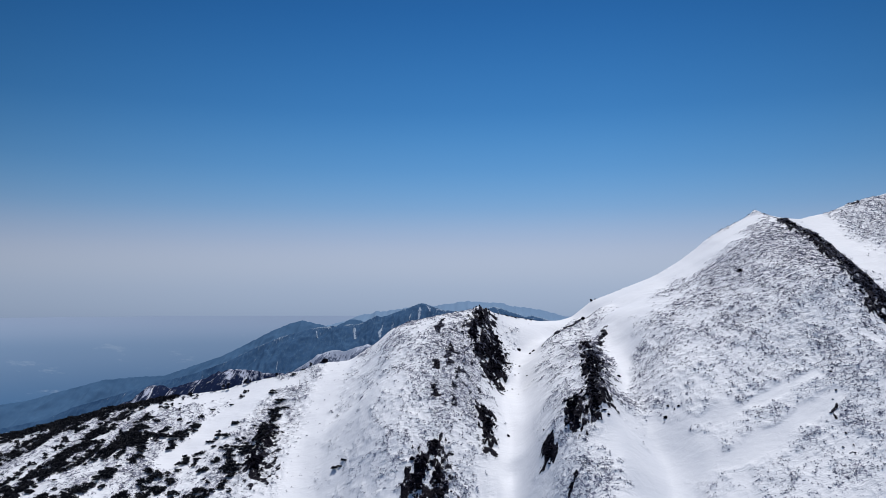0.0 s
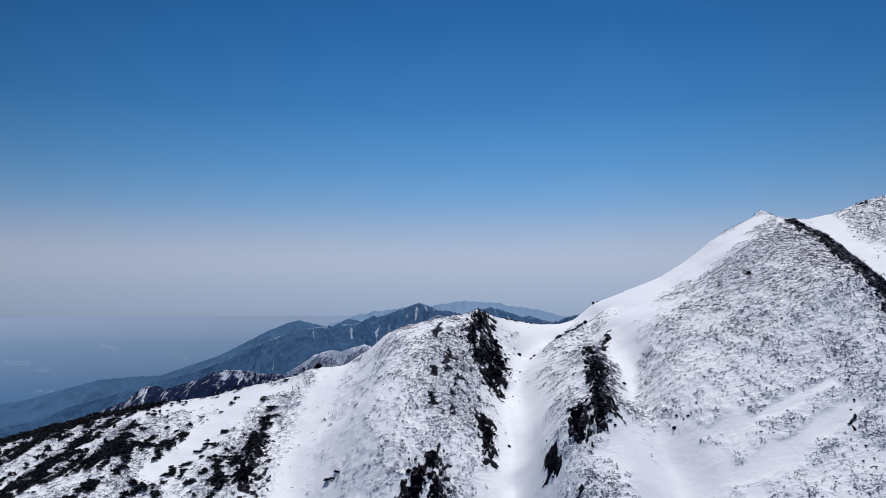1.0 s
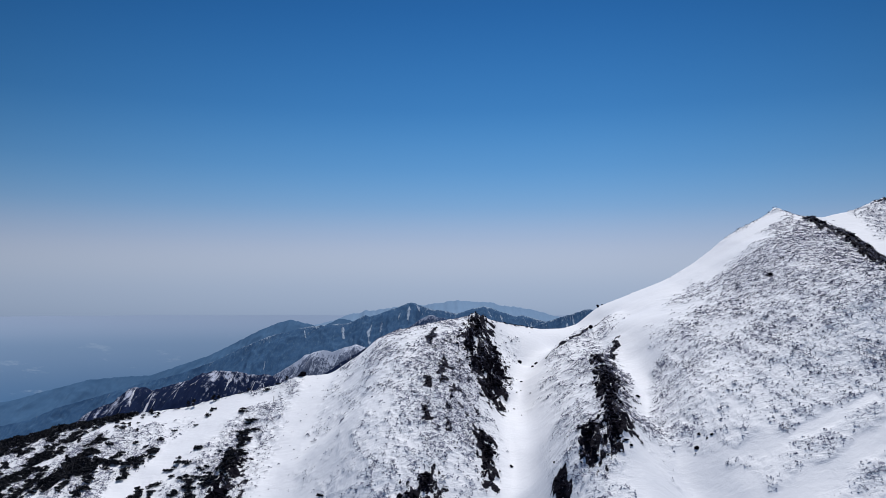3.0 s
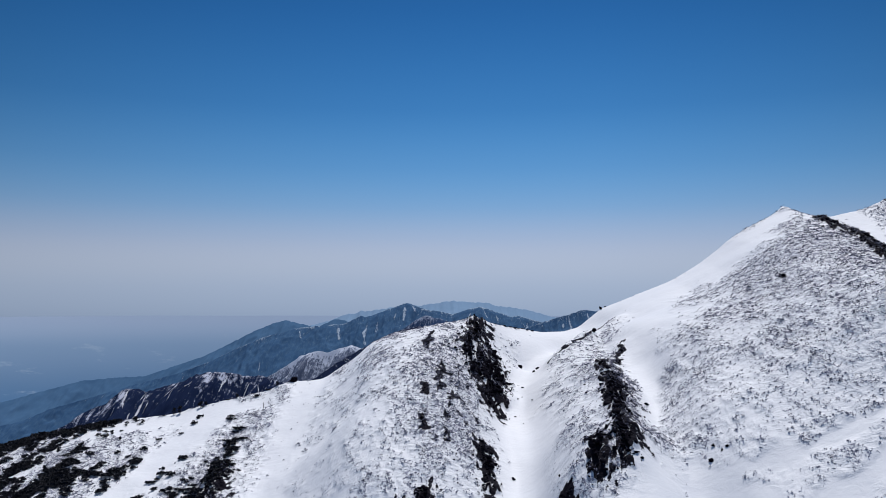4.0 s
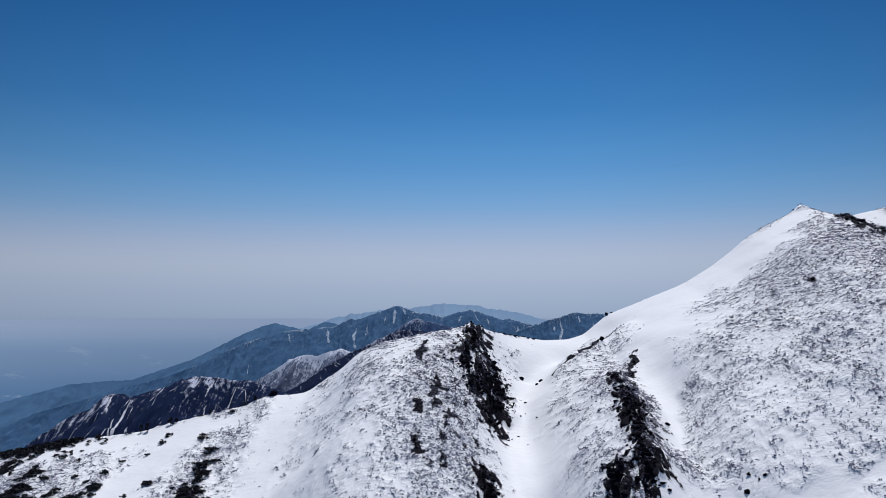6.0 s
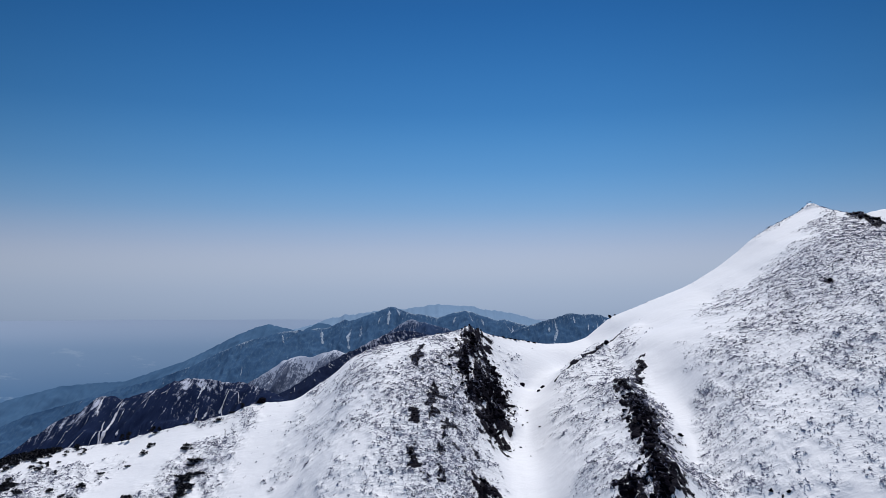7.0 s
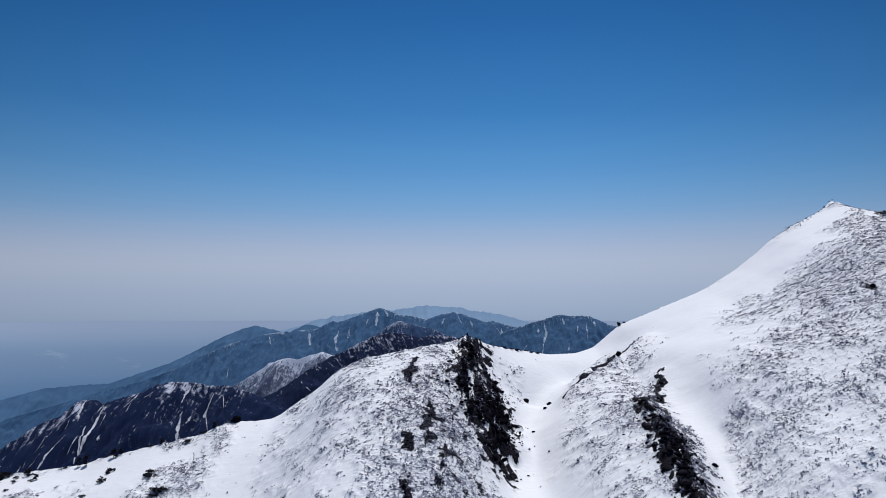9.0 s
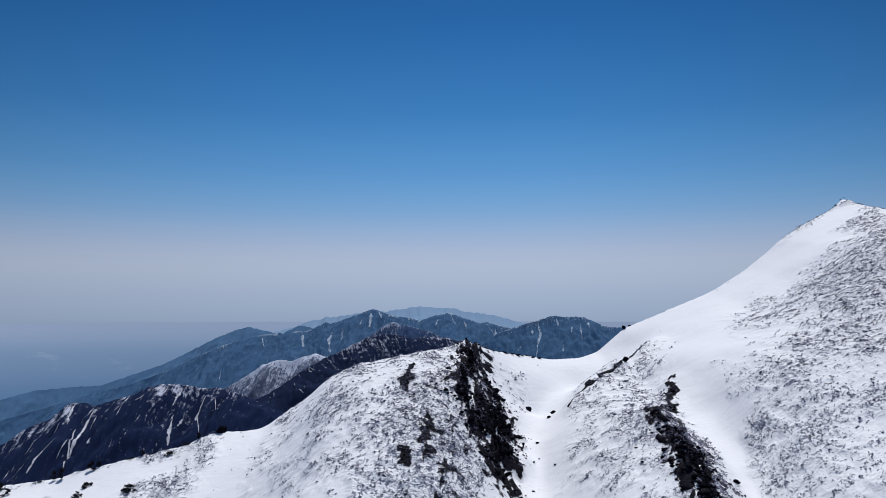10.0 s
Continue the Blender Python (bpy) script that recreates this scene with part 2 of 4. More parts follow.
def scrub_amount(x, y):
    """From 0, smooth snow, to 1, thick scrub."""
    e = capsules(x, y, SMOOTH) + 1.0 * fbm(x / 5, y / 7, 4, 71)
    patch = 0.63 + 0.42 * fbm(x / 16, y / 22, 4, 21)
    patch += 0.35 * np.exp(-(((x + 2) / 13) ** 2) - ((y - 236) / 22) ** 2) + 0.40 * np.exp(-(((x - 96) / 36) ** 2) - ((y - 245) / 40) ** 2)
    patch += 0.6 * np.exp(-((capsules(x, y, [(58, 291, 49, 278, 2.0), (49, 278, 33, 267, 1.6), (55, 284, 53, 268, 3.5)])) ** 2))
    patch += -0.1 * step(-55, -75, x) + 0.30 * fbm(x / 4.5, y / 5.5, 2, 23) + 0.40 * fbm(x / 3.2 + 0.1 * y, y / 15, 2, 27)
    patch += 0.14 * step(27, 32, x) * step(60, 54, x) * step(285, 275, y) - 0.10 * step(60, 72, x) * step(112, 100, x)
    patch -= 0.50 * np.exp(-(((x + 28) / 12) ** 2) - ((y - 218) / 32) ** 2)
    patch += 0.75 * step(-0.05, 0.25, west_bands(x + 3.5, y)) * step(-46, -56, x) + 0.06 * step(-46, -56, x)
    patch += 0.25 * step(98, 112, x) + 0.4 * step(160, 172, x) + 0.5 * np.exp(-(((x - 6) / 6) ** 2) - ((y - 245) / 24) ** 2)
    patch -= 0.14 * step(84, 96, x) * step(265, 285, y)
    patch += 0.45 * np.exp(-(((x - 4) / 8) ** 2) - ((y - 224) / 13) ** 2) + clumps(x, y) - 0.16 * step(-2, -9, x) * step(-46, -40, x)
    patch += 0.5 * np.exp(-(capsules(x, y, [(96, 198, 90, 183, 2.2)]) ** 2)) + 0.16 * step(86, 94, x) * step(235, 222, y) * step(112, 106, x)
    patch -= 0.22 * np.exp(-(((x + 13) / 7) ** 2) - ((y - 226) / 11) ** 2)
    return np.clip(patch, 0.06, 1) * step(0.65, 1.9, e)


CRAGS = [row for row in ROCKY if row[4] > 1.45]


def small_relief(x, y, s):
    """Drifts, hummocks over buried scrub, and broken rock."""
    r = rock_amount(x, y, CRAGS)
    lumps = np.clip(fbm(x / 1.5 + 0.3 * y, y / 2.2, 3, 31) + 0.15, 0, 1)
    crags = ridged(x / 2.1, y / 2.6, 3, 81, 0.6)
    return 0.62 * lumps * s + 0.12 * fbm(x / 7, y / 7, 2, 41) + r * (0.3 + 1.15 * crags)


def land(x, y):
    return base_height(x, y) + small_relief(x, y, scrub_amount(x, y))
# <<< land


# ---- materials ----
class Nodes:
    """A material with a principled surface, and short ways to add nodes to it."""

    def __init__(self, name, rough=0.8, spec=0.3):
        self.mat = bpy.data.materials.new(name)
        self.mat.use_nodes = True
        self.t = self.mat.node_tree
        self.n, self.l = self.t.nodes, self.t.links
        self.s = self.n["Principled BSDF"]
        self.s.inputs["Roughness"].default_value = rough
        self.s.inputs["Specular IOR Level"].default_value = spec
        self.pos = self.n.new("ShaderNodeNewGeometry").outputs["Position"]

    def put(self, socket, value):
        if hasattr(value, "links"):
            self.l.new(value, socket)
        else:
            socket.default_value = value

    def attr(self, name):
        a = self.n.new("ShaderNodeAttribute")
        a.attribute_name = name
        return a.outputs["Fac"]

    def math(self, op, a, b=0.0, clamp=False):
        m = self.n.new("ShaderNodeMath")
        m.operation, m.use_clamp = op, clamp
        self.put(m.inputs[0], a)
        self.put(m.inputs[1], b)
        return m.outputs[0]

    def scaled(self, vec, s):
        m = self.n.new("ShaderNodeMapping")
        m.inputs["Scale"].default_value = s
        self.l.new(vec, m.inputs["Vector"])
        return m.outputs[0]

    def noise(self, scale, detail=4.0, rough=0.55, vec=None, distort=0.0):
        t = self.n.new("ShaderNodeTexNoise")
        t.inputs["Scale"].default_value, t.inputs["Detail"].default_value = scale, detail
        t.inputs["Roughness"].default_value, t.inputs["Distortion"].default_value = rough, distort
        self.l.new(vec or self.pos, t.inputs["Vector"])
        return t.outputs["Fac"]

    def ramp(self, fac, lo, hi):
        m = self.n.new("ShaderNodeMapRange")
        m.interpolation_type = "SMOOTHSTEP"
        self.put(m.inputs["Value"], fac)
        self.put(m.inputs["From Min"], lo)
        self.put(m.inputs["From Max"], hi)
        return m.outputs[0]

    def mix(self, fac, a, b):
        m = self.n.new("ShaderNodeMix")
        m.data_type = "RGBA"
        self.put(m.inputs[0], fac)
        for sock, v in ((m.inputs[6], a), (m.inputs[7], b)):
            self.put(sock, (*v, 1.0) if isinstance(v, tuple) else v)
        return m.outputs[2]

    def bump(self, height, strength, distance):
        b = self.n.new("ShaderNodeBump")
        b.inputs["Strength"].default_value, b.inputs["Distance"].default_value = strength, distance
        self.l.new(height, b.inputs["Height"])
        self.l.new(b.outputs[0], self.s.inputs["Normal"])

    def done(self, colour):
        self.put(self.s.inputs["Base Color"], (*colour, 1.0) if isinstance(colour, tuple) else colour)
        return self.mat


def make_snow():
    m = Nodes("snow", 0.6, 0.25)
    scrub, rock = m.attr("scrub"), m.attr("rock")
    fine = m.noise(1.25, 4, 0.66, m.scaled(m.pos, (0.85, 0.7, 1.2)), 1.2)
    less = m.math("SUBTRACT", 0.74, m.math("MULTIPLY", scrub, 0.235))
    cover = m.ramp(fine, less, m.math("ADD", less, 0.06))
    snow = m.mix(m.noise(0.05, 3), (0.645, 0.670, 0.718), (0.712, 0.728, 0.760))
    twig = m.mix(m.ramp(m.noise(0.3, 5, 0.7), 0.3, 0.7), (0.105, 0.112, 0.165), (0.30, 0.315, 0.395))
    stone = m.mix(m.noise(0.8, 6, 0.7), (0.0045, 0.0042, 0.0076), (0.012, 0.011, 0.0175))
    bare = m.ramp(m.math("ADD", rock, m.math("MULTIPLY", m.math("SUBTRACT", m.noise(2.0, 5, 0.70, distort=0.6), 0.5), 1.25)), 0.42, 0.52)
    bare = m.math("MULTIPLY", bare, m.ramp(rock, 0.05, 0.2))
    m.put(m.s.inputs["Specular IOR Level"], m.math("SUBTRACT", 0.25, m.math("MULTIPLY", bare, 0.22)))
    ripple = m.noise(0.45, 7, 0.6, m.scaled(m.pos, (0.7, 1.3, 1.0)), 0.4)
    m.bump(m.math("MULTIPLY", ripple, m.math("ADD", 0.26, m.math("MULTIPLY", m.math("MAXIMUM", scrub, rock), 1.3))), 0.7, 0.8)
    return m.done(m.mix(bare, m.mix(cover, snow, twig), stone))


def make_stone():
    m = Nodes("dark_stone", 0.95, 0.02)
    up = m.n.new("ShaderNodeSeparateXYZ")
    m.l.new(m.n.new("ShaderNodeNewGeometry").outputs["Normal"], up.inputs[0])
    grain = m.noise(1.2, 7, 0.7)
    stone = m.mix(grain, (0.0034, 0.0032, 0.0062), (0.0066, 0.0060, 0.0100))
    lie = m.math("ADD", up.outputs["Z"], m.math("MULTIPLY", m.math("SUBTRACT", m.noise(0.75, 6, 0.7), 0.5), 2.4))
    m.bump(grain, 0.5, 0.3)
    return m.done(m.mix(m.ramp(lie, 1.42, 1.5), stone, (0.80, 0.81, 0.84)))


def make_needles():
    m = Nodes("pine_needles", 0.7, 0.2)
    return m.done(m.mix(m.noise(0.9, 4), (0.0045, 0.0053, 0.0105), (0.012, 0.014, 0.021)))


def make_twigs():
    m = Nodes("bare_twigs", 0.8, 0.2)
    return m.done(m.mix(m.ramp(m.noise(0.35, 5, 0.7), 0.3, 0.7), (0.040, 0.044, 0.078), (0.218, 0.230, 0.322)))


def make_bark():
    m = Nodes("bark", 0.9, 0.2)
    g = m.noise(3.0, 6, 0.7, m.scaled(m.pos, (1, 1, 0.3)))
    m.bump(g, 0.6, 0.05)
    return m.done(m.mix(g, (0.025, 0.02, 0.017), (0.09, 0.075, 0.06)))


def make_hazed_range(name, slope_a, slope_b, snow, amount, grain=0.02):
    """A far slope: wooded and bare ground in colours with the distance haze mixed in, and snow left lying in its
    gullies.
    """
    m = Nodes(name, 0.95, 0.05)
    gully = m.attr("gully")
    hazed_woods = m.mix(m.ramp(m.noise(grain, 6, 0.7), 0.3, 0.7), slope_a, slope_b)
    lie = m.math("ADD", gully, m.math("MULTIPLY", m.math("SUBTRACT", m.noise(grain * 1.6, 7, 0.8), 0.5), 1.1))
    down = m.n.new("ShaderNodeCombineXYZ")
    m.put(down.inputs[0], m.attr("across"))
    m.put(down.inputs[1], m.attr("down"))
    lines = m.noise(1.0, 6, 0.7, down.outputs[0])
    lie = m.math("ADD", lie, m.math("MULTIPLY", m.math("SUBTRACT", lines, 0.5), 0.75))
    hazed_woods = m.mix(m.ramp(lines, 0.35, 0.65), slope_a, hazed_woods)
    return m.done(m.mix(m.ramp(lie, 1.0 - amount, 1.2 - amount), hazed_woods, snow))


def make_plain():
    m = Nodes("hazed_plain", 0.95, 0.05)
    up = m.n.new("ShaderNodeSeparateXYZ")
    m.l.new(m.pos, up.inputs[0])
    # haze painted into the blue land colour, paler as the plain rises outwards
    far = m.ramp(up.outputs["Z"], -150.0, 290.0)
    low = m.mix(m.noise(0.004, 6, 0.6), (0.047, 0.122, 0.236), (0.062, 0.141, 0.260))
    hazed_land = m.mix(far, low, (0.222, 0.318, 0.440))
    # the rim is painted as pale as the hazy sky behind it
    hazed_land = m.mix(m.ramp(up.outputs["Z"], 160.0, 328.0), hazed_land, (0.326, 0.403, 0.520))
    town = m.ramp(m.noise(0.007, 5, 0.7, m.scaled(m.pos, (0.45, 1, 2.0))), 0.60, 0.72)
    return m.done(m.mix(m.math("MULTIPLY", town, 0.4), hazed_land, (0.31, 0.39, 0.48)))


SNOW = make_snow()
PLAIN = make_plain()
STONE, NEEDLES, TWIGS, BARK = make_stone(), make_needles(), make_twigs(), make_bark()
# distance haze is part of these base colours: bluer and paler range by range
DARK_SLOPE = make_hazed_range("dark_slope", (0.006, 0.013, 0.041), (0.013, 0.023, 0.061), (0.44, 0.47, 0.57), 0.69, 0.06)
WOODED_SLOPE = make_hazed_range("wooded_slope", (0.006, 0.012, 0.036), (0.011, 0.020, 0.053), (0.42, 0.45, 0.56), 0.705, 0.06)
PALE_SLOPE = make_hazed_range("pale_slope", (0.060, 0.082, 0.138), (0.165, 0.192, 0.268), (0.48, 0.53, 0.64), 0.82, 0.06)
BLUE_SLOPE = make_hazed_range("blue_slope", (0.030, 0.077, 0.160), (0.067, 0.130, 0.216), (0.32, 0.40, 0.49), 0.66, 0.07)
MID_SLOPE = make_hazed_range("blue_black_slope", (0.020, 0.042, 0.098), (0.036, 0.066, 0.132), (0.34, 0.39, 0.50), 0.66, 0.07)
DIM_SLOPE = make_hazed_range("dim_blue_slope", (0.048, 0.108, 0.200), (0.062, 0.127, 0.222), (0.10, 0.16, 0.25), 0.0)
FAINT_SLOPE = make_hazed_range("faint_blue_slope", (0.158, 0.250, 0.372), (0.172, 0.264, 0.388), (0.2, 0.28, 0.39), -0.3)


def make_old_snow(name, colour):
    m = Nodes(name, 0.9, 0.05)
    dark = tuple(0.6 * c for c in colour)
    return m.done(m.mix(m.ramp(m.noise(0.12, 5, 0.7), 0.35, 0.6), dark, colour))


# gully snow, its colour dulled and blued by painted haze, most on far ranges
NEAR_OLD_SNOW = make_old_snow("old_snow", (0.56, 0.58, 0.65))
MID_HAZED_SNOW = make_old_snow("mid_hazed_snow", (0.44, 0.48, 0.57))
FAR_HAZED_SNOW = make_old_snow("far_hazed_snow", (0.33, 0.41, 0.52))


# ---- the land ----
def make_ground():
    r = np.concatenate([np.linspace(0, 3000, 30), np.linspace(3100, 4880, 40)])
    a = np.linspace(0, 2 * np.pi, 181)
    rr, aa = np.meshgrid(r, a)
    x, y = rr * np.sin(aa), rr * np.cos(aa)
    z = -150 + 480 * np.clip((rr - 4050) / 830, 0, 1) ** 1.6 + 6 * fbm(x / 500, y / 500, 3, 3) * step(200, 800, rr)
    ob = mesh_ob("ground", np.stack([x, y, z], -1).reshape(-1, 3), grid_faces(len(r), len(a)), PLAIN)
    tagged(ob, "wide hazy blue lowland plain far below the mountain", "ground", kind="structure")


def spread(lo, fine_lo, fine_hi, hi, fine, n):
    """Close steps in the middle, widening steps outside."""
    mid = np.arange(fine_lo, fine_hi + 1e-6, fine)
    t = np.linspace(0, 1, n + 1)[1:] ** 2.2
    return np.concatenate([(fine_lo + (lo - fine_lo) * t)[::-1], mid, fine_hi + (hi - fine_hi) * t])


def make_mountain():
    gx, gy = spread(-900, -165, 194, 800, 0.49, 32), spread(-500, 164, 344, 1000, 0.49, 32)
    x, y = np.meshgrid(gx, gy)
    z = np.maximum(base_height(x, y), -130)
    s, r = scrub_amount(x, y), rock_cover(x, y)
    z = z + small_relief(x, y, s)
    ob = mesh_ob("snowy_mountain", np.stack([x, y, z], -1).reshape(-1, 3), grid_faces(len(gx), len(gy)), SNOW)
    floats(ob, "scrub", s)
    floats(ob, "rock", r)
    tagged(ob, "steep snow-covered mountain with low scrub poking through", "mountain", kind="structure")


# >>> ranges
def range_surface(crest, fall, spur, size, skew, seed):
    """The shape of a range: a function from the way along its crest and out from it to a point and its ribs."""
    c = np.array(crest, float)
    s = np.concatenate([[0], np.cumsum(np.hypot(np.diff(c[:, 0]), np.diff(c[:, 1])))])

    def surface(uu, dd):
        ad = np.abs(dd)
        cx, cy, cz = (np.interp(uu, s, c[:, k]) for k in range(3))
        cz = cz + 0.030 * size * fbm(uu / (size * 0.11), uu * 0, 5, seed + 50, 0.65)
        warp = uu + 0.5 * size * fbm(uu / size, dd / size, 4, seed + 9) + skew * dd
        rib = ridged(warp / size, dd / (size * 3.2), 5, seed, 0.6)
        z = cz - fall * ad + spur * (1 - np.exp(-ad / (size * 0.3))) * (rib - 0.35)
        return np.stack([cx + 0 * dd, cy - dd, np.maximum(z, -160)], -1), rib

    return c, s, surface
# <<< ranges


def far_range(crest, mat, snow, fall, spur, size, label, seed, along=2.5, rows=130, streaks=30, skew=0.15, top=0.25, long=0.8, frost=0.46, wide=1.0, marked=(), faces=()):
    """A mountain range: its crest as a line of (x, y, z), spurs and gullies running down both sides, and snow lying in some gullies.
    marked: gullies that stand out, each a half width and the places (x along the crest, way down from it) that it runs through.
    faces: snow-dusted faces, each its middle (x, way down), its half size both ways and how white it is."""
    c, s, surface = range_surface(crest, fall, spur, size, skew, seed)
    reach = (c[:, 2].max() + 170) / fall
    root = new("mountain_range")
    root.matrix_basis = Matrix.Translation((float(c[:, 0].mean()), float(c[:, 1].mean()), -150.0))
    back = Matrix.Translation(-root.matrix_basis.translation)
    u = np.arange(0, s[-1], along)
    depth = np.linspace(0, 1, rows) ** 1.4
    d = np.concatenate([-depth[::-8][:-1] * reach * 0.8, depth * reach])
    uu, dd = np.meshgrid(u, d)
    pts, rib = surface(uu, dd)
    slope = mesh_ob("slope", pts.reshape(-1, 3), grid_faces(len(u), len(d))[:, ::-1], mat, root)
    slope.matrix_basis = back
    z, ad = pts[..., 2], np.abs(dd)
    high = 1 - np.clip((c[:, 2].max() - z) / (0.75 * (c[:, 2].max() - c[:, 2].min()) + 60), 0, 1)
    patch = 0.5 + 0.5 * fbm(uu / (0.5 * size), dd / (0.5 * size), 4, seed + 23, 0.6)
    dust = sum((a * np.exp(-(((pts[..., 0] - x) / rx) ** 2) - ((dd - y) / ry) ** 2) for x, y, rx, ry, a in faces), 0.0 * dd)
    floats(slope, "gully", dust + 0.22 * (0.5 - 0.5 * rib) + 0.16 * high + frost * np.exp(-ad / (0.10 * size)) * patch * np.clip(2.2 * high - 0.5, 0, 1))
    floats(slope, "across", (uu + skew * dd + 0.1 * size * fbm(uu / (0.4 * size), dd / (0.4 * size), 3, seed + 31)) / (0.036 * size))
    floats(slope, "down", dd / (0.32 * size))
    r = np.random.default_rng(seed)
    t = np.linspace(0, 1, 44)
    gullies = []
    for w, *way in marked:
        at = np.linspace(0, 1, len(way))
        gullies.append((np.interp(t, at, [np.interp(p[0], c[:, 0], s) for p in way]), np.interp(t, at, [p[1] for p in way]), w))
    for _ in range(streaks):
        u0, d0 = r.uniform(0.02, 0.98) * s[-1], size * (0.02 + r.exponential(top))
        run = size * (0.10 + 0.7 * r.random() ** 2) * long
        gullies.append((u0 - (skew + r.normal(0, 0.12)) * run * t, d0 + run * t, wide * size * r.uniform(0.003, 0.011)))
    for line, da, w in gullies:
        k = r.uniform(0, 90)
        run = abs(da[-1] - da[0]) + 1
        line = line + 0.022 * size * fbm(t * run / (0.25 * size) + k, t * 0, 4, seed + 3, 0.6)
        half = w * (0.12 + 3.2 * t * (1.04 - t)) * np.clip(0.7 + 0.5 * vnoise(t * 4 + k, t * 0, seed + 4) + 0.35 * vnoise(t * 13 + k, t * 0, seed + 5), 0.2, 2)
        edge = [surface(line + q * half * r.uniform(0.8, 1.2, len(t)), da)[0] for q in (-1, 0, 1)]
        v = np.stack(edge, 1) + np.array([0, -0.3, 0.004 * size])
        ob = mesh_ob("snow_gully", v.reshape(-1, 3), grid_faces(3, len(t)), snow, root)
        ob.matrix_basis = back
    return tagged(root, label, "mountain range")


make_ground()
make_mountain()
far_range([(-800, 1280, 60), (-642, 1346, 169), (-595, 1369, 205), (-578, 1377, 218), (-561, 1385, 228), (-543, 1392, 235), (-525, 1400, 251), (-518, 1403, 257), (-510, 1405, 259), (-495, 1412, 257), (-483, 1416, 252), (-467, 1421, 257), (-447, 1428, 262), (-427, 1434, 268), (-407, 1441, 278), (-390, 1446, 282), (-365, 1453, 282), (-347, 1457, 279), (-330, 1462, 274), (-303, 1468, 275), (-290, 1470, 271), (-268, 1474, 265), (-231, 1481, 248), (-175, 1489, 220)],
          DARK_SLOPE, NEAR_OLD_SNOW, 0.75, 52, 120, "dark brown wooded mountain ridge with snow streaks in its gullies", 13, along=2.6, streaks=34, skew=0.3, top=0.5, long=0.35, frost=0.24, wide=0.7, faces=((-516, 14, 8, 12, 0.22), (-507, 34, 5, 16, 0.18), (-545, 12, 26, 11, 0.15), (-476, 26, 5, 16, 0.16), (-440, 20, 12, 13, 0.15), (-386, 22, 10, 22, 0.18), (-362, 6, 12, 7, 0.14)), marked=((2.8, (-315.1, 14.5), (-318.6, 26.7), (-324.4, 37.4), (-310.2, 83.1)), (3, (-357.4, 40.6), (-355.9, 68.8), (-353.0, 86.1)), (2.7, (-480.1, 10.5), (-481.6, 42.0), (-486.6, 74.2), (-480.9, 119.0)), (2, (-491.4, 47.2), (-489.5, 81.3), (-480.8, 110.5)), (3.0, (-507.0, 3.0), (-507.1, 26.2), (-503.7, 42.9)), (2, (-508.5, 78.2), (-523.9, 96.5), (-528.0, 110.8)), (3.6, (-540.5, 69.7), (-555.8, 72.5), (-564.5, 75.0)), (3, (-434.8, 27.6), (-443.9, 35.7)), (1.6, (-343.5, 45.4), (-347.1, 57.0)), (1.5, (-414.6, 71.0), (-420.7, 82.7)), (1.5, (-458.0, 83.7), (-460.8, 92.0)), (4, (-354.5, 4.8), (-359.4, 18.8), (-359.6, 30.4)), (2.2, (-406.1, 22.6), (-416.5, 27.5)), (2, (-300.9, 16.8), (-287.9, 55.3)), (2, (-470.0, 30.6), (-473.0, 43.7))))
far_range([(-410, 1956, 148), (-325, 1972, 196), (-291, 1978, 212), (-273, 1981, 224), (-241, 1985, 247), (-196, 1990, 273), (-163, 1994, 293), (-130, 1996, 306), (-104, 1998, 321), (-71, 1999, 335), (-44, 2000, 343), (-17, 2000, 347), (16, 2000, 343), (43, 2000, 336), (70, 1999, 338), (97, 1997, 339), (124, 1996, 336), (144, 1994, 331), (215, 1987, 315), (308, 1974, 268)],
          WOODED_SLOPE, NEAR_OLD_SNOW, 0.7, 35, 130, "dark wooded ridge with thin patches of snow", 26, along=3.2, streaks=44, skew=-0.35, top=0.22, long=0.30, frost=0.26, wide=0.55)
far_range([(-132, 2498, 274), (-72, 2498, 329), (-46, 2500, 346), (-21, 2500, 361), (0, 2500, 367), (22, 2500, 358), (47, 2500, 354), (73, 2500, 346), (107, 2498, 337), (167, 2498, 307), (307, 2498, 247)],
          MID_SLOPE, MID_HAZED_SNOW, 0.7, 45, 110, "blue-black summit with snow lying near its top", 39, along=3.6, streaks=26, top=0.15, long=0.4, frost=0.3, wide=1.1)
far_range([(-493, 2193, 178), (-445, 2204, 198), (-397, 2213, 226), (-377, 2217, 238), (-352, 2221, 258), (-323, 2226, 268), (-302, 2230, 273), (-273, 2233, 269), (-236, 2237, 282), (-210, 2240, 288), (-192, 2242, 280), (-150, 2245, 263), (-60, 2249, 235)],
          PALE_SLOPE, MID_HAZED_SNOW, 0.7, 60, 110, "pale grey ridge half covered in snow", 52, along=3.6, streaks=16, skew=0.4, long=0.5, frost=0.4)
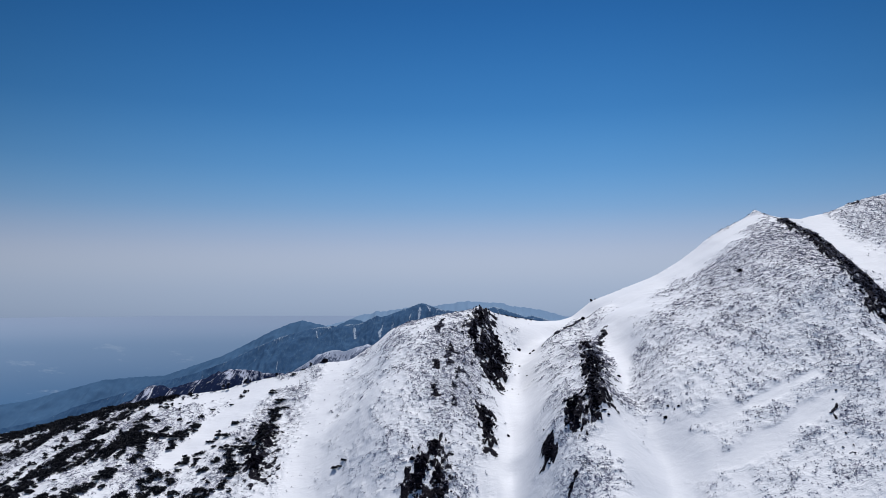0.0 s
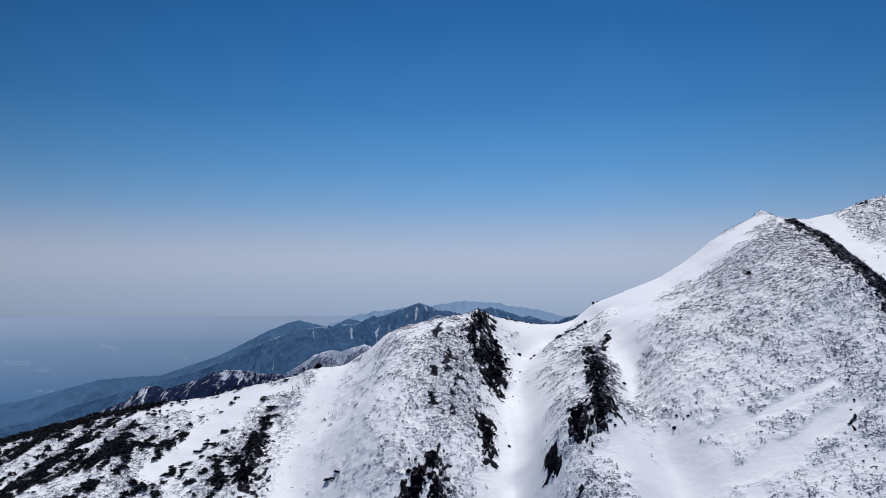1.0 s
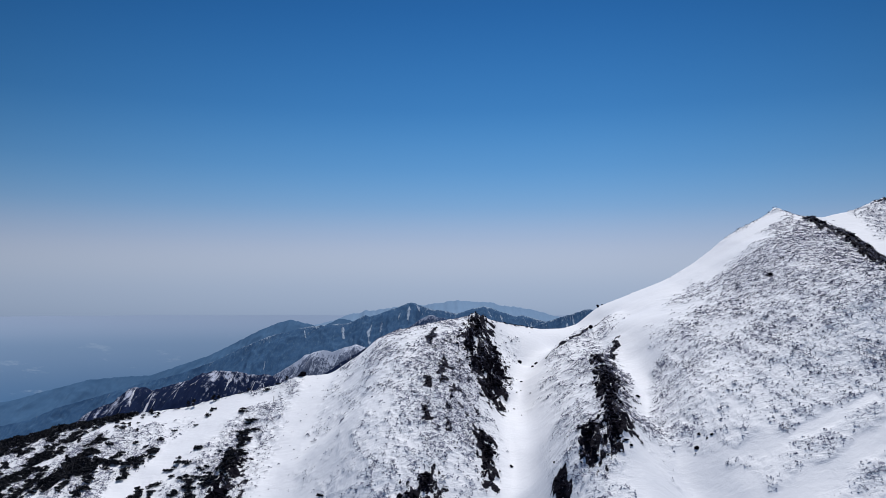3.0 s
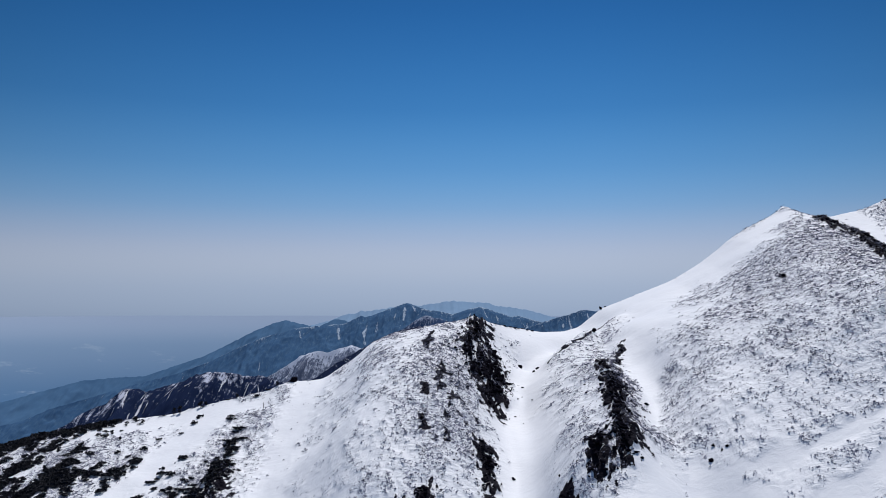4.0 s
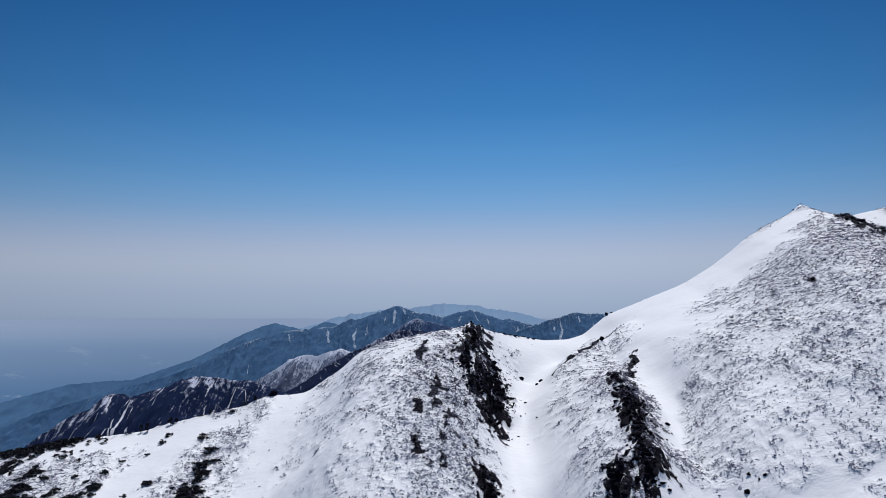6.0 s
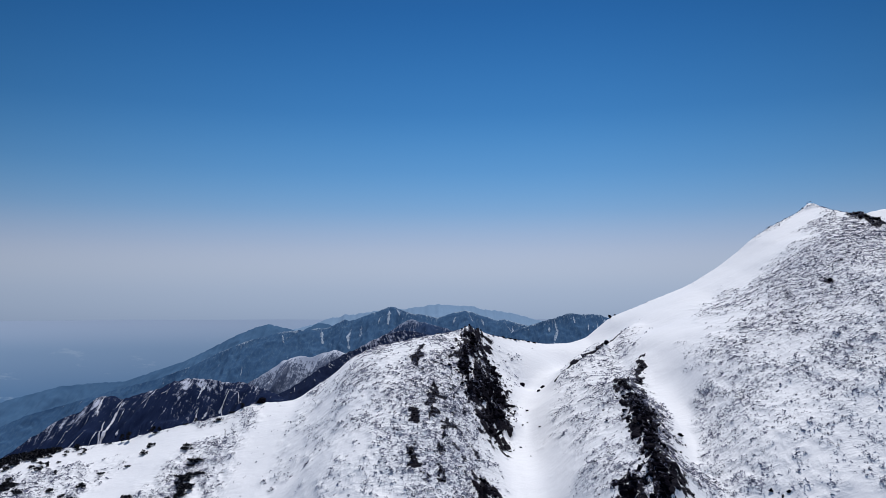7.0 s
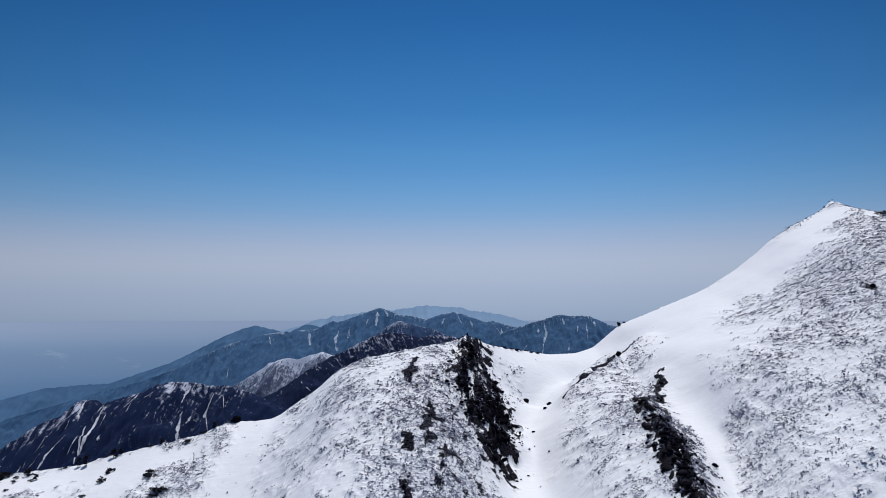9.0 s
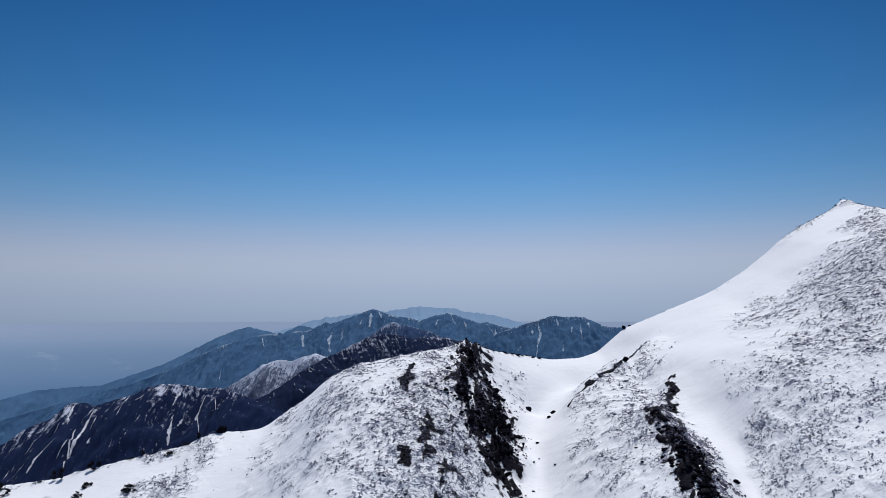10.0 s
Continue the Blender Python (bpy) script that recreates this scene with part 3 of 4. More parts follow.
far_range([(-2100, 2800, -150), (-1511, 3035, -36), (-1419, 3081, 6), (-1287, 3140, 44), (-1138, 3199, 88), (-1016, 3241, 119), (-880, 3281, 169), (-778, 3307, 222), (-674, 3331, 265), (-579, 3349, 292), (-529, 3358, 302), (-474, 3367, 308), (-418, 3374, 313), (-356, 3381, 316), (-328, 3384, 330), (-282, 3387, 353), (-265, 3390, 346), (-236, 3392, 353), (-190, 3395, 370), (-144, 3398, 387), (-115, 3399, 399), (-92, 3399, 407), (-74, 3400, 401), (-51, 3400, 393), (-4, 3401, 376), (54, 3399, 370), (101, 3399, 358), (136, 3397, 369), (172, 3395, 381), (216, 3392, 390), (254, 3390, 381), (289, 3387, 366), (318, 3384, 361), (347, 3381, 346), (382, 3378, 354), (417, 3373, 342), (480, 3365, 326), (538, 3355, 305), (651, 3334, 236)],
          BLUE_SLOPE, FAR_HAZED_SNOW, 0.6, 30, 95, "long forested range, blue with haze, with snow gullies below its summits", 65, along=5.0, rows=100, streaks=34, top=0.22, long=0.3, frost=0.40, marked=((7, (-249.1, 55.9), (-261.0, 113.7), (-250.3, 173.8)), (5, (-209.0, 65.6), (-210.9, 117.1)), (8, (-376.6, 15.9), (-361.7, 94.3)), (6, (-531.7, 16.8), (-519.8, 68.6)), (7, (-96.9, 26.7), (-102.2, 105.7)), (11, (-62.7, 2.9), (-56.1, 43.0)), (5, (373.7, 21.5), (401.1, 76.9), (407.7, 112.1)), (6, (413.1, 27.6), (406.9, 118.3)), (4, (-135.3, 43.6), (-142.2, 92.3)), (5, (176.5, 38.3), (162.9, 77.1)), (4, (235.9, 18.2), (246.2, 65.1)), (5, (283.5, 32.9), (292.1, 63.7)), (3, (-657.6, 163.7), (-654.9, 203.2))))
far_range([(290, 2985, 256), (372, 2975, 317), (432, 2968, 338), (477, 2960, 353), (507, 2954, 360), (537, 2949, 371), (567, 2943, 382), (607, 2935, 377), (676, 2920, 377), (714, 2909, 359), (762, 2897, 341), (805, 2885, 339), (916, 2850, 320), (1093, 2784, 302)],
          BLUE_SLOPE, FAR_HAZED_SNOW, 0.75, 32, 95, "flat-topped mountain, blue with haze, with a long snow gully", 78, along=4.5, rows=100, streaks=10, top=0.25, long=0.3, frost=0.42, marked=((5, (494.3, 27.4), (489.3, 44.3)), (5.5, (516.5, 4.3), (515.6, 62.3), (494.6, 112.7), (483.8, 155.9)), (3.5, (659.8, 25.9), (646.6, 105.7)), (2.5, (626.1, 46.2), (618.2, 81.6)), (3.5, (580.5, 131.7), (569.5, 165.4)), (6, (449.1, 78.4), (431.8, 94.3)), (4, (580.6, 12.6), (580.4, 41.7)), (4, (687.4, 15.4), (685.0, 48.9))))
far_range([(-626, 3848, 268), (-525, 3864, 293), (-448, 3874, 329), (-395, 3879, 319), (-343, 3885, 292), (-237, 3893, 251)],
          DIM_SLOPE, FAR_HAZED_SNOW, 0.6, 22, 120, "small cone-shaped hill, dim blue with haze", 91, along=5.0, rows=90, streaks=0)
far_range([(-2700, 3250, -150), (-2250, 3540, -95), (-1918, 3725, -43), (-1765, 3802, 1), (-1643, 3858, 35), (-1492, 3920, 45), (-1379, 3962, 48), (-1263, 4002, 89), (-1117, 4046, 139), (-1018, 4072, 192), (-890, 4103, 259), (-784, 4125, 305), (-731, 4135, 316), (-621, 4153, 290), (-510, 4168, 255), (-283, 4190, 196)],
          DIM_SLOPE, FAR_HAZED_SNOW, 0.5, 26, 140, "long forested foothill range, dim blue with haze", 104, along=7.0, rows=80, streaks=0)
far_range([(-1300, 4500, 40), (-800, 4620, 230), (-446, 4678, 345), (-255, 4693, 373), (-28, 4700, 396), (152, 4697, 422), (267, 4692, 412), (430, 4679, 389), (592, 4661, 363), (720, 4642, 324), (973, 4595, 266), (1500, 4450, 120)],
          FAINT_SLOPE, FAR_HAZED_SNOW, 0.4, 25, 400, "faint pale blue mountain far away in the haze", 117, along=8.0, rows=80, streaks=0)


# ---- rocks ----
rng = np.random.default_rng(7)


def boulder(seed, detail=2):
    """An angular block: a ball cut by flat planes, and roughened."""
    r = np.random.default_rng(seed)
    bm = bmesh.new()
    bmesh.ops.create_icosphere(bm, subdivisions=detail, radius=1.0)
    cuts = [(Vector(r.normal(size=3)).normalized(), r.uniform(0.28, 0.62)) for _ in range(9)]
    for v in bm.verts:
        for n, h in cuts:
            over = v.co.dot(n) - h
            if over > 0:
                v.co -= n * over
        v.co.xy *= 1 - 0.4 * max(0.0, v.co.z)
        p = v.co * 1.0
        v.co += p.normalized() * (0.26 * noise.noise(p * 1.9 + Vector((seed, 0, 0))) + 0.20 * noise.noise(p * 4.6 + Vector((0, seed, 0))))
        v.co += Vector((noise.noise(p * 3.1 + Vector((0, 0, seed))), noise.noise(p * 3.3 + Vector((5, 0, seed))), 0)) * 0.22
    me = bpy.data.meshes.new("rock")
    bm.to_mesh(me)
    bm.free()
    me.materials.append(STONE)
    return me


ROCKS = [boulder(100 + k) for k in range(10)]


def put_rock(x, y, size, tall, parent, name="rock", sink=0.25, long=1.1):
    """A rock set into the slope."""
    z = float(land(x, y)) + size * tall * (0.45 - sink)
    ob = new(name, ROCKS[int(rng.integers(len(ROCKS)))])
    q = Euler((rng.uniform(-0.3, 0.5), rng.uniform(-0.35, 0.35), rng.normal(0, 0.5) + (0 if rng.random() < 0.5 else math.pi)))
    m = Matrix.LocRotScale((x, y, z), q, (size * rng.uniform(0.7, 1.0) / math.sqrt(long), size * rng.uniform(0.85, 1.15) * long, size * tall))
    ob.matrix_basis = (parent.matrix_basis.inverted() @ m) if parent else m
    ob.parent = parent
    return ob


def outcrop(lines, count, lo, hi, tall, label, long=1.5):
    """A broken outcrop: an Empty at its foot and the rocks that stand along its lines."""
    x0, y0 = lines[-1][2], lines[-1][3]
    root = new("rock_outcrop")
    root.matrix_basis = pose(x0, y0, float(land(x0, y0)))
    weights = np.array([(math.hypot(a[2] - a[0], a[3] - a[1]) + 1.0) * a[4] for a in lines])
    for _ in range(count):
        a = lines[int(rng.choice(len(lines), p=weights / weights.sum()))]
        t, w = rng.random(), rng.normal() * 0.3 * a[4]
        x, y = a[0] + t * (a[2] - a[0]) + w, a[1] + t * (a[3] - a[1]) + rng.normal() * 0.4
        if rock_amount(x, y) > 0.25 and y < crest_y(x) - 2.5 and capsules(x, y, VEIN) > 1.35:
            low = 0.45 if y > crest_y(x) - 5 else 1.0
            put_rock(x, y, low * (lo + (hi - lo) * rng.random() ** 2) * min(1.0, 0.4 + 0.3 * a[4]), rng.uniform(0.8, 1.3) * tall, root, long=long)
    return tagged(root, label, "rock outcrop")


outcrop(ROCKY[:7], 230, 0.35, 1.5, 0.8, "black jagged rock crag standing out of the snow")
for lines, count in ((ROCKY[7:8], 12), (ROCKY[8:9], 9), (ROCKY[9:10], 4), (ROCKY[10:11], 5), (ROCKY[11:12], 4), (ROCKY[12:13], 22), (ROCKY[24:25], 9), (ROCKY[25:26], 4),
                     (ROCKY[27:28], 12)):
    outcrop(lines, count, 0.25, 0.8, 0.8, "small dark rock outcrop half buried in snow", 1.9)
outcrop(ROCKY[13:16], 90, 0.3, 1.1, 0.6, "dark broken rocks with snow between them")
outcrop(ROCKY[26:27], 30, 0.6, 1.7, 1.0, "solid black rock standing out of the snowy slope", 1.8)
outcrop(ROCKY[16:18], 18, 0.2, 0.5, 0.6, "thin line of dark rocks along a snow rib")
outcrop(ROCKY[18:24], 220, 0.3, 1.1, 0.6, "long black rock band running down a snowy rib")
outcrop(ROCKY[32:37], 130, 0.25, 0.7, 0.4, "dark rocky edge falling away from the snowy summit")
for x, y, size, tall, label in (
    (-41.2, 277.0, 2.0, 0.8, "rounded dark brown boulder on the snow crest"), (31, 272.5, 1.0, 0.8, "dark pointed stone in the snow gap"),
    (48.9, 279.2, 0.9, 1.3, "dark boulder on the crest of a snow rib"), (26.5, 278, 1.3, 0.7, "dark boulder lying in smooth snow"), (29.5, 270, 0.7, 0.8, "small dark stone in the snow gap"),
    (88.6, 182, 0.45, 0.5, "small dark rock half buried in snow"), (87, 179.4, 0.5, 0.5, "small dark rock half buried in snow"), (89.6, 178.5, 0.4, 0.5, "small dark rock half buried in snow"),
    (85.4, 171.4, 0.45, 0.5, "small dark rock half buried in snow"), (86.7, 169, 0.5, 0.5, "small dark rock half buried in snow"), (54.0, 194.6, 0.8, 0.8, "small dark rock half buried in snow"), (57.4, 195.4, 0.6, 0.8, "small dark rock half buried in snow"),
    (55.4, 197.0, 0.6, 0.8, "small dark rock half buried in snow"),
    (91.6, 188.3, 0.55, 0.6, "small dark rock half buried in snow"), (90.3, 183.6, 0.6, 0.6, "small dark rock half buried in snow"), (87.4, 173.9, 0.55, 0.6, "small dark rock half buried in snow"),
    (92.2, 245, 0.75, 1.25, "lone dark rock on the snowy dome"), (48.3, 219.4, 0.9, 0.8, "lone dark stone beside the rock band"),
    (17.3, 212.3, 0.7, 0.8, "lone dark stone in the snow gully"), (58.0, 309.8, 1.0, 0.9, "dark rock on the snow ridge line"),
    (59.6, 310.2, 0.9, 0.5, "dark rock on the snow ridge line"), (23.5, 294.8, 0.95, 0.55, "dark rock poking out of the saddle"), (21.4, 293.4, 0.5, 0.8, "dark rock poking out of the saddle"), (27.2, 296.6, 1.15, 0.55, "dark rock poking out of the saddle"),
    (31, 298.6, 0.8, 0.45, "dark rock poking out of the saddle"), (33.2, 299.6, 1.0, 0.45, "dark rock poking out of the saddle"),
    (-4, 283, 0.4, 0.6, "dark rock poking out of the crest"), (-13, 288, 0.5, 0.6, "dark rock poking out of the crest"),
    (-21, 289.5, 0.5, 0.6, "dark rock poking out of the crest"), (-24.5, 286.5, 0.5, 0.6, "dark rock poking out of the crest"),
):
    tagged(put_rock(x, y, size, tall, None, "boulder", 0.15, 0.7), label, "rock")
for x in (112.5, 115.8, 117.4, 118.6, 120.3, 121.4, 123.2, 124.1, 125.3):
    tagged(put_rock(x, float(crest_y(x)) - 0.4, rng.uniform(0.35, 0.75), 0.5, None, "boulder", 0.2, 0.9), "dark stone on the rim of the snowy summit", "rock")


# ---- pines ----
def clump_mesh(seed, pads, leaves, name, big=1.0):
    """A crown: flat uneven pads of needle tufts, each a small bent triangle pair."""
    r = np.random.default_rng(seed)
    vs, fs = [], []
    for cx, cy, cz, rad in pads:
        n = int(leaves * rad * rad)
        for _ in range(n):
            a, q = r.uniform(0, 6.283), math.sqrt(r.random())
            x, y = cx + rad * q * math.cos(a), cy + rad * q * math.sin(a)
            z = cz + rad * 0.42 * (1 - q * q) * r.uniform(0.1, 1.0) - 0.12 * q * rad
            s = big * r.uniform(0.16, 0.34)
            d = Vector(r.normal(size=3)).normalized()
            e = d.cross(Vector(r.normal(size=3))).normalized()
            p = Vector((x, y, z))
            k = len(vs)
            vs += [p - d * s, p + e * s * 0.55, p + d * s * 1.2 + Vector((0, 0, 0.25 * s)), p - e * s * 0.55]
            fs.append((k, k + 1, k + 2, k + 3))
    me = bpy.data.meshes.new(name)
    me.from_pydata([tuple(v) for v in vs], [], fs)
    me.materials.append(NEEDLES)
    return me


def limb(bm, a, b, r0, r1, sides=6):
    a, b = Vector(a), Vector(b)
    q = (b - a).to_track_quat("Z", "Y").to_matrix()
    rings = []
    for p, r in ((a, r0), (b, r1)):
        rings.append([bm.verts.new(p + q @ Vector((r * math.cos(k * 6.283 / sides), r * math.sin(k * 6.283 / sides), 0))) for k in range(sides)])
    for k in range(sides):
        bm.faces.new((rings[0][k], rings[0][(k + 1) % sides], rings[1][(k + 1) % sides], rings[1][k]))
    bm.faces.new(rings[1])


def make_pine(seed, height, spread_by, label):
    """A wind-bent pine: a leaning trunk with limbs, and a layered crown."""
    r = np.random.default_rng(seed)
    root = new("pine_tree")
    lean = Vector((r.uniform(-0.25, 0.1), r.uniform(-0.15, 0.15), 1))
    bm = bmesh.new()
    pads, last = [], Vector((0, 0, -0.4))
    levels = 4
    for k in range(levels):
        top = lean * height * (0.16 + 0.2 * k) + Vector((r.normal() * 0.12, r.normal() * 0.12, 0))
        limb(bm, last, top, 0.13 * height / 4 * (1 - 0.2 * k), 0.13 * height / 4 * (0.8 - 0.2 * k))
        for _ in range(2 if k else 1):
            a, reach = r.uniform(0, 6.283), spread_by * r.uniform(0.4, 1.0) * (1.05 - 0.18 * k)
            tip = top + Vector((math.cos(a) * reach, math.sin(a) * reach, 0.12 * height * r.uniform(0.2, 1)))
            limb(bm, top, tip, 0.05, 0.02, 4)
            pads.append((tip.x, tip.y, tip.z, spread_by * r.uniform(0.45, 0.75)))
        last = top
    pads.append((last.x, last.y, last.z, spread_by * 0.6))
    part("trunk", bm, BARK, root)
    crown = new("crown", clump_mesh(seed + 1, pads, 150, "crown", 1.3))
    crown.parent = root
    return tagged(root, label, "tree", "wind-bent pines on the snow slope")


def make_shrub(seed, wide, high):
    """A low creeping pine: short spreading stems under a dense uneven crown."""
    r = np.random.default_rng(seed)
    root = new("dwarf_pine")
    bm = bmesh.new()
    pads = []
    for k in range(9):
        a, q = r.uniform(0, 6.283), wide * math.sqrt(r.random())
        tip = Vector((q * math.cos(a), q * math.sin(a), high * r.uniform(0.35, 0.9) * (1 - 0.4 * q / wide)))
        limb(bm, (0, 0, -0.3), tip, 0.06, 0.025, 4)
        pads.append((tip.x, tip.y, tip.z, wide * r.uniform(0.28, 0.5)))
    part("stem", bm, BARK, root)
    crown = new("crown", clump_mesh(seed + 1, pads, 110, "crown"))
    crown.parent = root
    return tagged(root, "low dark green creeping pine half buried in snow", "shrub", "creeping pines on the snow slope")


PINE_KINDS = [make_pine(300 + 10 * k, h, w, "dark green wind-bent pine on the snow slope") for k, (h, w) in enumerate(((4.2, 1.1), (3.4, 1.2), (5.0, 1.2), (2.8, 1.0)))]
SHRUB_KINDS = [make_shrub(400 + 10 * k, w, h) for k, (w, h) in enumerate(((1.5, 1.1), (1.1, 1.0), (1.9, 1.2), (0.8, 0.8)))]
_first = set()
_count = [0]


def plant(kinds, x, y, scale):
    k = int(rng.integers(len(kinds)))
    m = Matrix.LocRotScale((x, y, float(land(x, y)) - 0.05), Euler((0, 0, rng.uniform(0, 6.283))), None)
    ob = kinds[k]
    if ob.name in _first:
        ob = copy_thing(ob, m)
    _first.add(ob.name)
    _count[0] += 1
    ob.matrix_basis = m @ Matrix.Diagonal((scale, scale, scale * rng.uniform(0.85, 1.1), 1))


def pine_patches(x, y):
    """How thickly creeping pine grows: bands that run down the western slope."""
    patch = 1.15 * west_bands(x, y) + 0.95 * fbm(x / 1.8, y / 3.6, 2, 133)
    west = np.clip((-48 - x) / 70, 0, 1)
    gap = step(0.6, 1.5, capsules(x, y, [(-58, 272, -78, 222, 5.0)]))
    edge = np.exp(-(((crest_y(x) - y) / (3.5 + 3.0 * step(-112, -130, x))) ** 2)) * step(-84, -112, x)
    low = step(262, 236, y)
    patch = patch - 0.40 * np.exp(-(((x + 98) / 10) ** 2) - ((y - 262) / 13) ** 2) + 0.35 * np.exp(-(((x + 63) / 6) ** 2) - ((y - 223) / 8) ** 2)
    return np.clip((patch - 0.27 + 0.12 * west + 0.17 * low) * 2.2, 0, 1) * step(-46, -54, x) * gap * (0.25 + 0.75 * np.maximum(low, step(-85, -105, x))) + 3.0 * edge


def pick(n, seed):
    r = np.random.default_rng(seed)
    x, y = r.uniform(-178, -46, n * 40), r.uniform(198, 296, n * 40)
    keep = (r.random(n * 40) < pine_patches(x, y)) & (y < crest_y(x) + 4) & (-x < 0.60 * y + 3)
    return x[keep][:n], y[keep][:n]


# singles that can be told apart, nearest first
for x, y in zip(*pick(1300, 17)):
    if -118 < x and y < 262 and _count[0] < 280 and rng.random() < 0.62:
        plant(SHRUB_KINDS, x, y, rng.uniform(0.5, 0.95))
for x, y in ((-57.5, 276.6), (-66.5, 275.8), (-68, 275.4), (-74, 275.5), (-76, 276), (-84, 273.5), (-96.6, 277), (-46, 277.2), (-91, 268), (-103, 262), (-99, 246), (-112, 250), (-86, 262), (-119, 246)):
    plant(PINE_KINDS, x, y, rng.uniform(0.35, 0.6))

for x in (-26.5, -24.8, -23, -21.2, -19.5, -17.6, -15, -11.5, -6, 4.5, 20.2, 21.8, 24.2, 25.6, 28.3, 29.8, 31.6):
    plant(SHRUB_KINDS, x, float(crest_y(x)) - rng.uniform(0, 0.8), rng.uniform(0.25, 0.4))
for x, y in ((-27, 208.6), (-25.8, 209.4), (-28.2, 209.2), (-48.5, 277.2), (-53, 277), (-60, 276.4), (-79, 276.6)):
    plant(SHRUB_KINDS, x, y, rng.uniform(0.4, 0.6))


def dead_stem(x, y, high, seed):
    """A thin dead trunk, bare and leaning, with two broken limbs."""
    r = np.random.default_rng(seed)
    root = new("dead_tree")
    top = Vector((r.normal(0, 0.12) * high, r.normal(0, 0.08) * high, high))
    bm = bmesh.new()
    limb(bm, (0, 0, -0.4), 0.5 * top, 0.09, 0.07)
    limb(bm, 0.5 * top, top, 0.07, 0.03)
    part("trunk", bm, BARK, root)
    for k in (0.55, 0.75):
        bm = bmesh.new()
        a = r.uniform(0, 6.283)
        limb(bm, k * top, k * top + Vector((0.22 * high * math.cos(a), 0.22 * high * math.sin(a), 0.14 * high)), 0.045, 0.02, 5)
        part("limb", bm, BARK, root)
    root.matrix_basis = pose(x, y, float(land(x, y)) - 0.05)
    tagged(root, "thin bare dead tree standing in the snow", "tree", "dead trees on the snow slope")


for k, (x, y, high) in enumerate(((-47.6, 265.5, 1.7), (-71.0, 209.5, 2.4))):
    dead_stem(x, y, high, 700 + k)


def make_thicket(n, seed):
    """The thick creeping pine along the western crest and slope, grown together."""
    r = np.random.default_rng(seed)
    x, y = pick(n, seed)
    z = land(x, y)
    data = []
    for k in range(5):
        pads = [(w * math.cos(a), w * math.sin(a), h, s) for w, a, h, s in zip(r.uniform(0.1, 1.3, 8), r.uniform(0, 6.283, 8), r.uniform(0.3, 1.1, 8), r.uniform(0.45, 0.7, 8))]
        me = clump_mesh(seed + k, pads, 26, "crown", 1.6)
        data.append(np.array([v.co for v in me.vertices]))
        bpy.data.meshes.remove(me)
    vs = []
    for i in range(len(x)):
        v = data[int(r.integers(len(data)))]
        a, s = r.uniform(0, 6.283), r.uniform(0.35, 0.85)
        c, d = math.cos(a) * s, math.sin(a) * s
        vs.append(np.stack([c * v[:, 0] - d * v[:, 1] + x[i], d * v[:, 0] + c * v[:, 1] + y[i], s * v[:, 2] + z[i] - 0.1], -1))
    vs = np.concatenate(vs)
    ob = mesh_ob("pine_thicket", vs, np.arange(len(vs)).reshape(-1, 4), NEEDLES, smooth=False)
    return tagged(ob, "dense black-green creeping pine thicket on the snowy crest", "thicket", kind="stuff")


make_thicket(3000, 23)


# ---- scrub ----
def make_tufts(count, seed, lo, hi, slivers, thick, power, label, even=0.0):
    """Leafless bushes, each a loose fan of bent twigs leaning to leeward; the snow takes their feet."""
    r = np.random.default_rng(seed)
    x, y = r.uniform(-150, 195, count * 8), r.uniform(163, 342, count * 8)
    keep = (r.random(count * 8) < scrub_amount(x, y) ** power + even * step(-2, -14, x) * step(-52, -44, x)) & (y < crest_y(x) + 0.5) & (np.abs(x) < 0.60 * y + 4)
    x, y = x[keep][:count, None], y[keep][:count, None]
    n = len(x)
    size = lo + (hi - lo) * r.random((n, 1)) ** 1.7
    z, zx, zy = land(x, y), land(x + 0.5, y), land(x, y + 0.5)
    ox, oy = r.normal(0, 0.42, (n, slivers)) * size * 1.3, r.normal(0, 0.42, (n, slivers)) * size * 1.3
    oz = z + np.clip((zx - z) * 2, -1, 1) * ox + np.clip((zy - z) * 2, -1, 1) * oy
    foot = np.stack([x + ox, y + oy, oz - 0.02], -1)
    a = r.normal(-0.2, 1.0, (n, 1)) + r.normal(0, 0.8, (n, slivers))
    e = r.uniform(-0.05, 0.65, (n, slivers))
    run = size * r.uniform(0.5, 1.2, (n, slivers))
    way = np.stack([np.cos(a) * np.cos(e), np.sin(a) * np.cos(e), np.sin(e)], -1) * run[..., None]
    mid = foot + 0.55 * way + np.array([0, 0, 1]) * (0.10 * run * r.uniform(0.2, 1.8, run.shape))[..., None]
    tip = foot + way + np.array([0, 0, -1]) * (0.25 * run * r.random(run.shape))[..., None]
    across = np.stack([-np.sin(a), np.cos(a), r.normal(0, 0.8, a.shape)], -1) * (thick * r.uniform(0.5, 1.5, a.shape))[..., None]
    v = np.stack([foot - 0.6 * across, foot + 0.6 * across, mid + across, tip + 0.2 * across, tip - 0.2 * across, mid - across], 2)
    quads = np.array([[0, 1, 2, 5], [5, 2, 3, 4]])
    f = quads[None] + 6 * np.arange(n * slivers)[:, None, None]
    ob = mesh_ob("scrub", v.reshape(-1, 3), f.reshape(-1, 4), TWIGS, smooth=False)
    return tagged(ob, label, "scrub", kind="stuff")


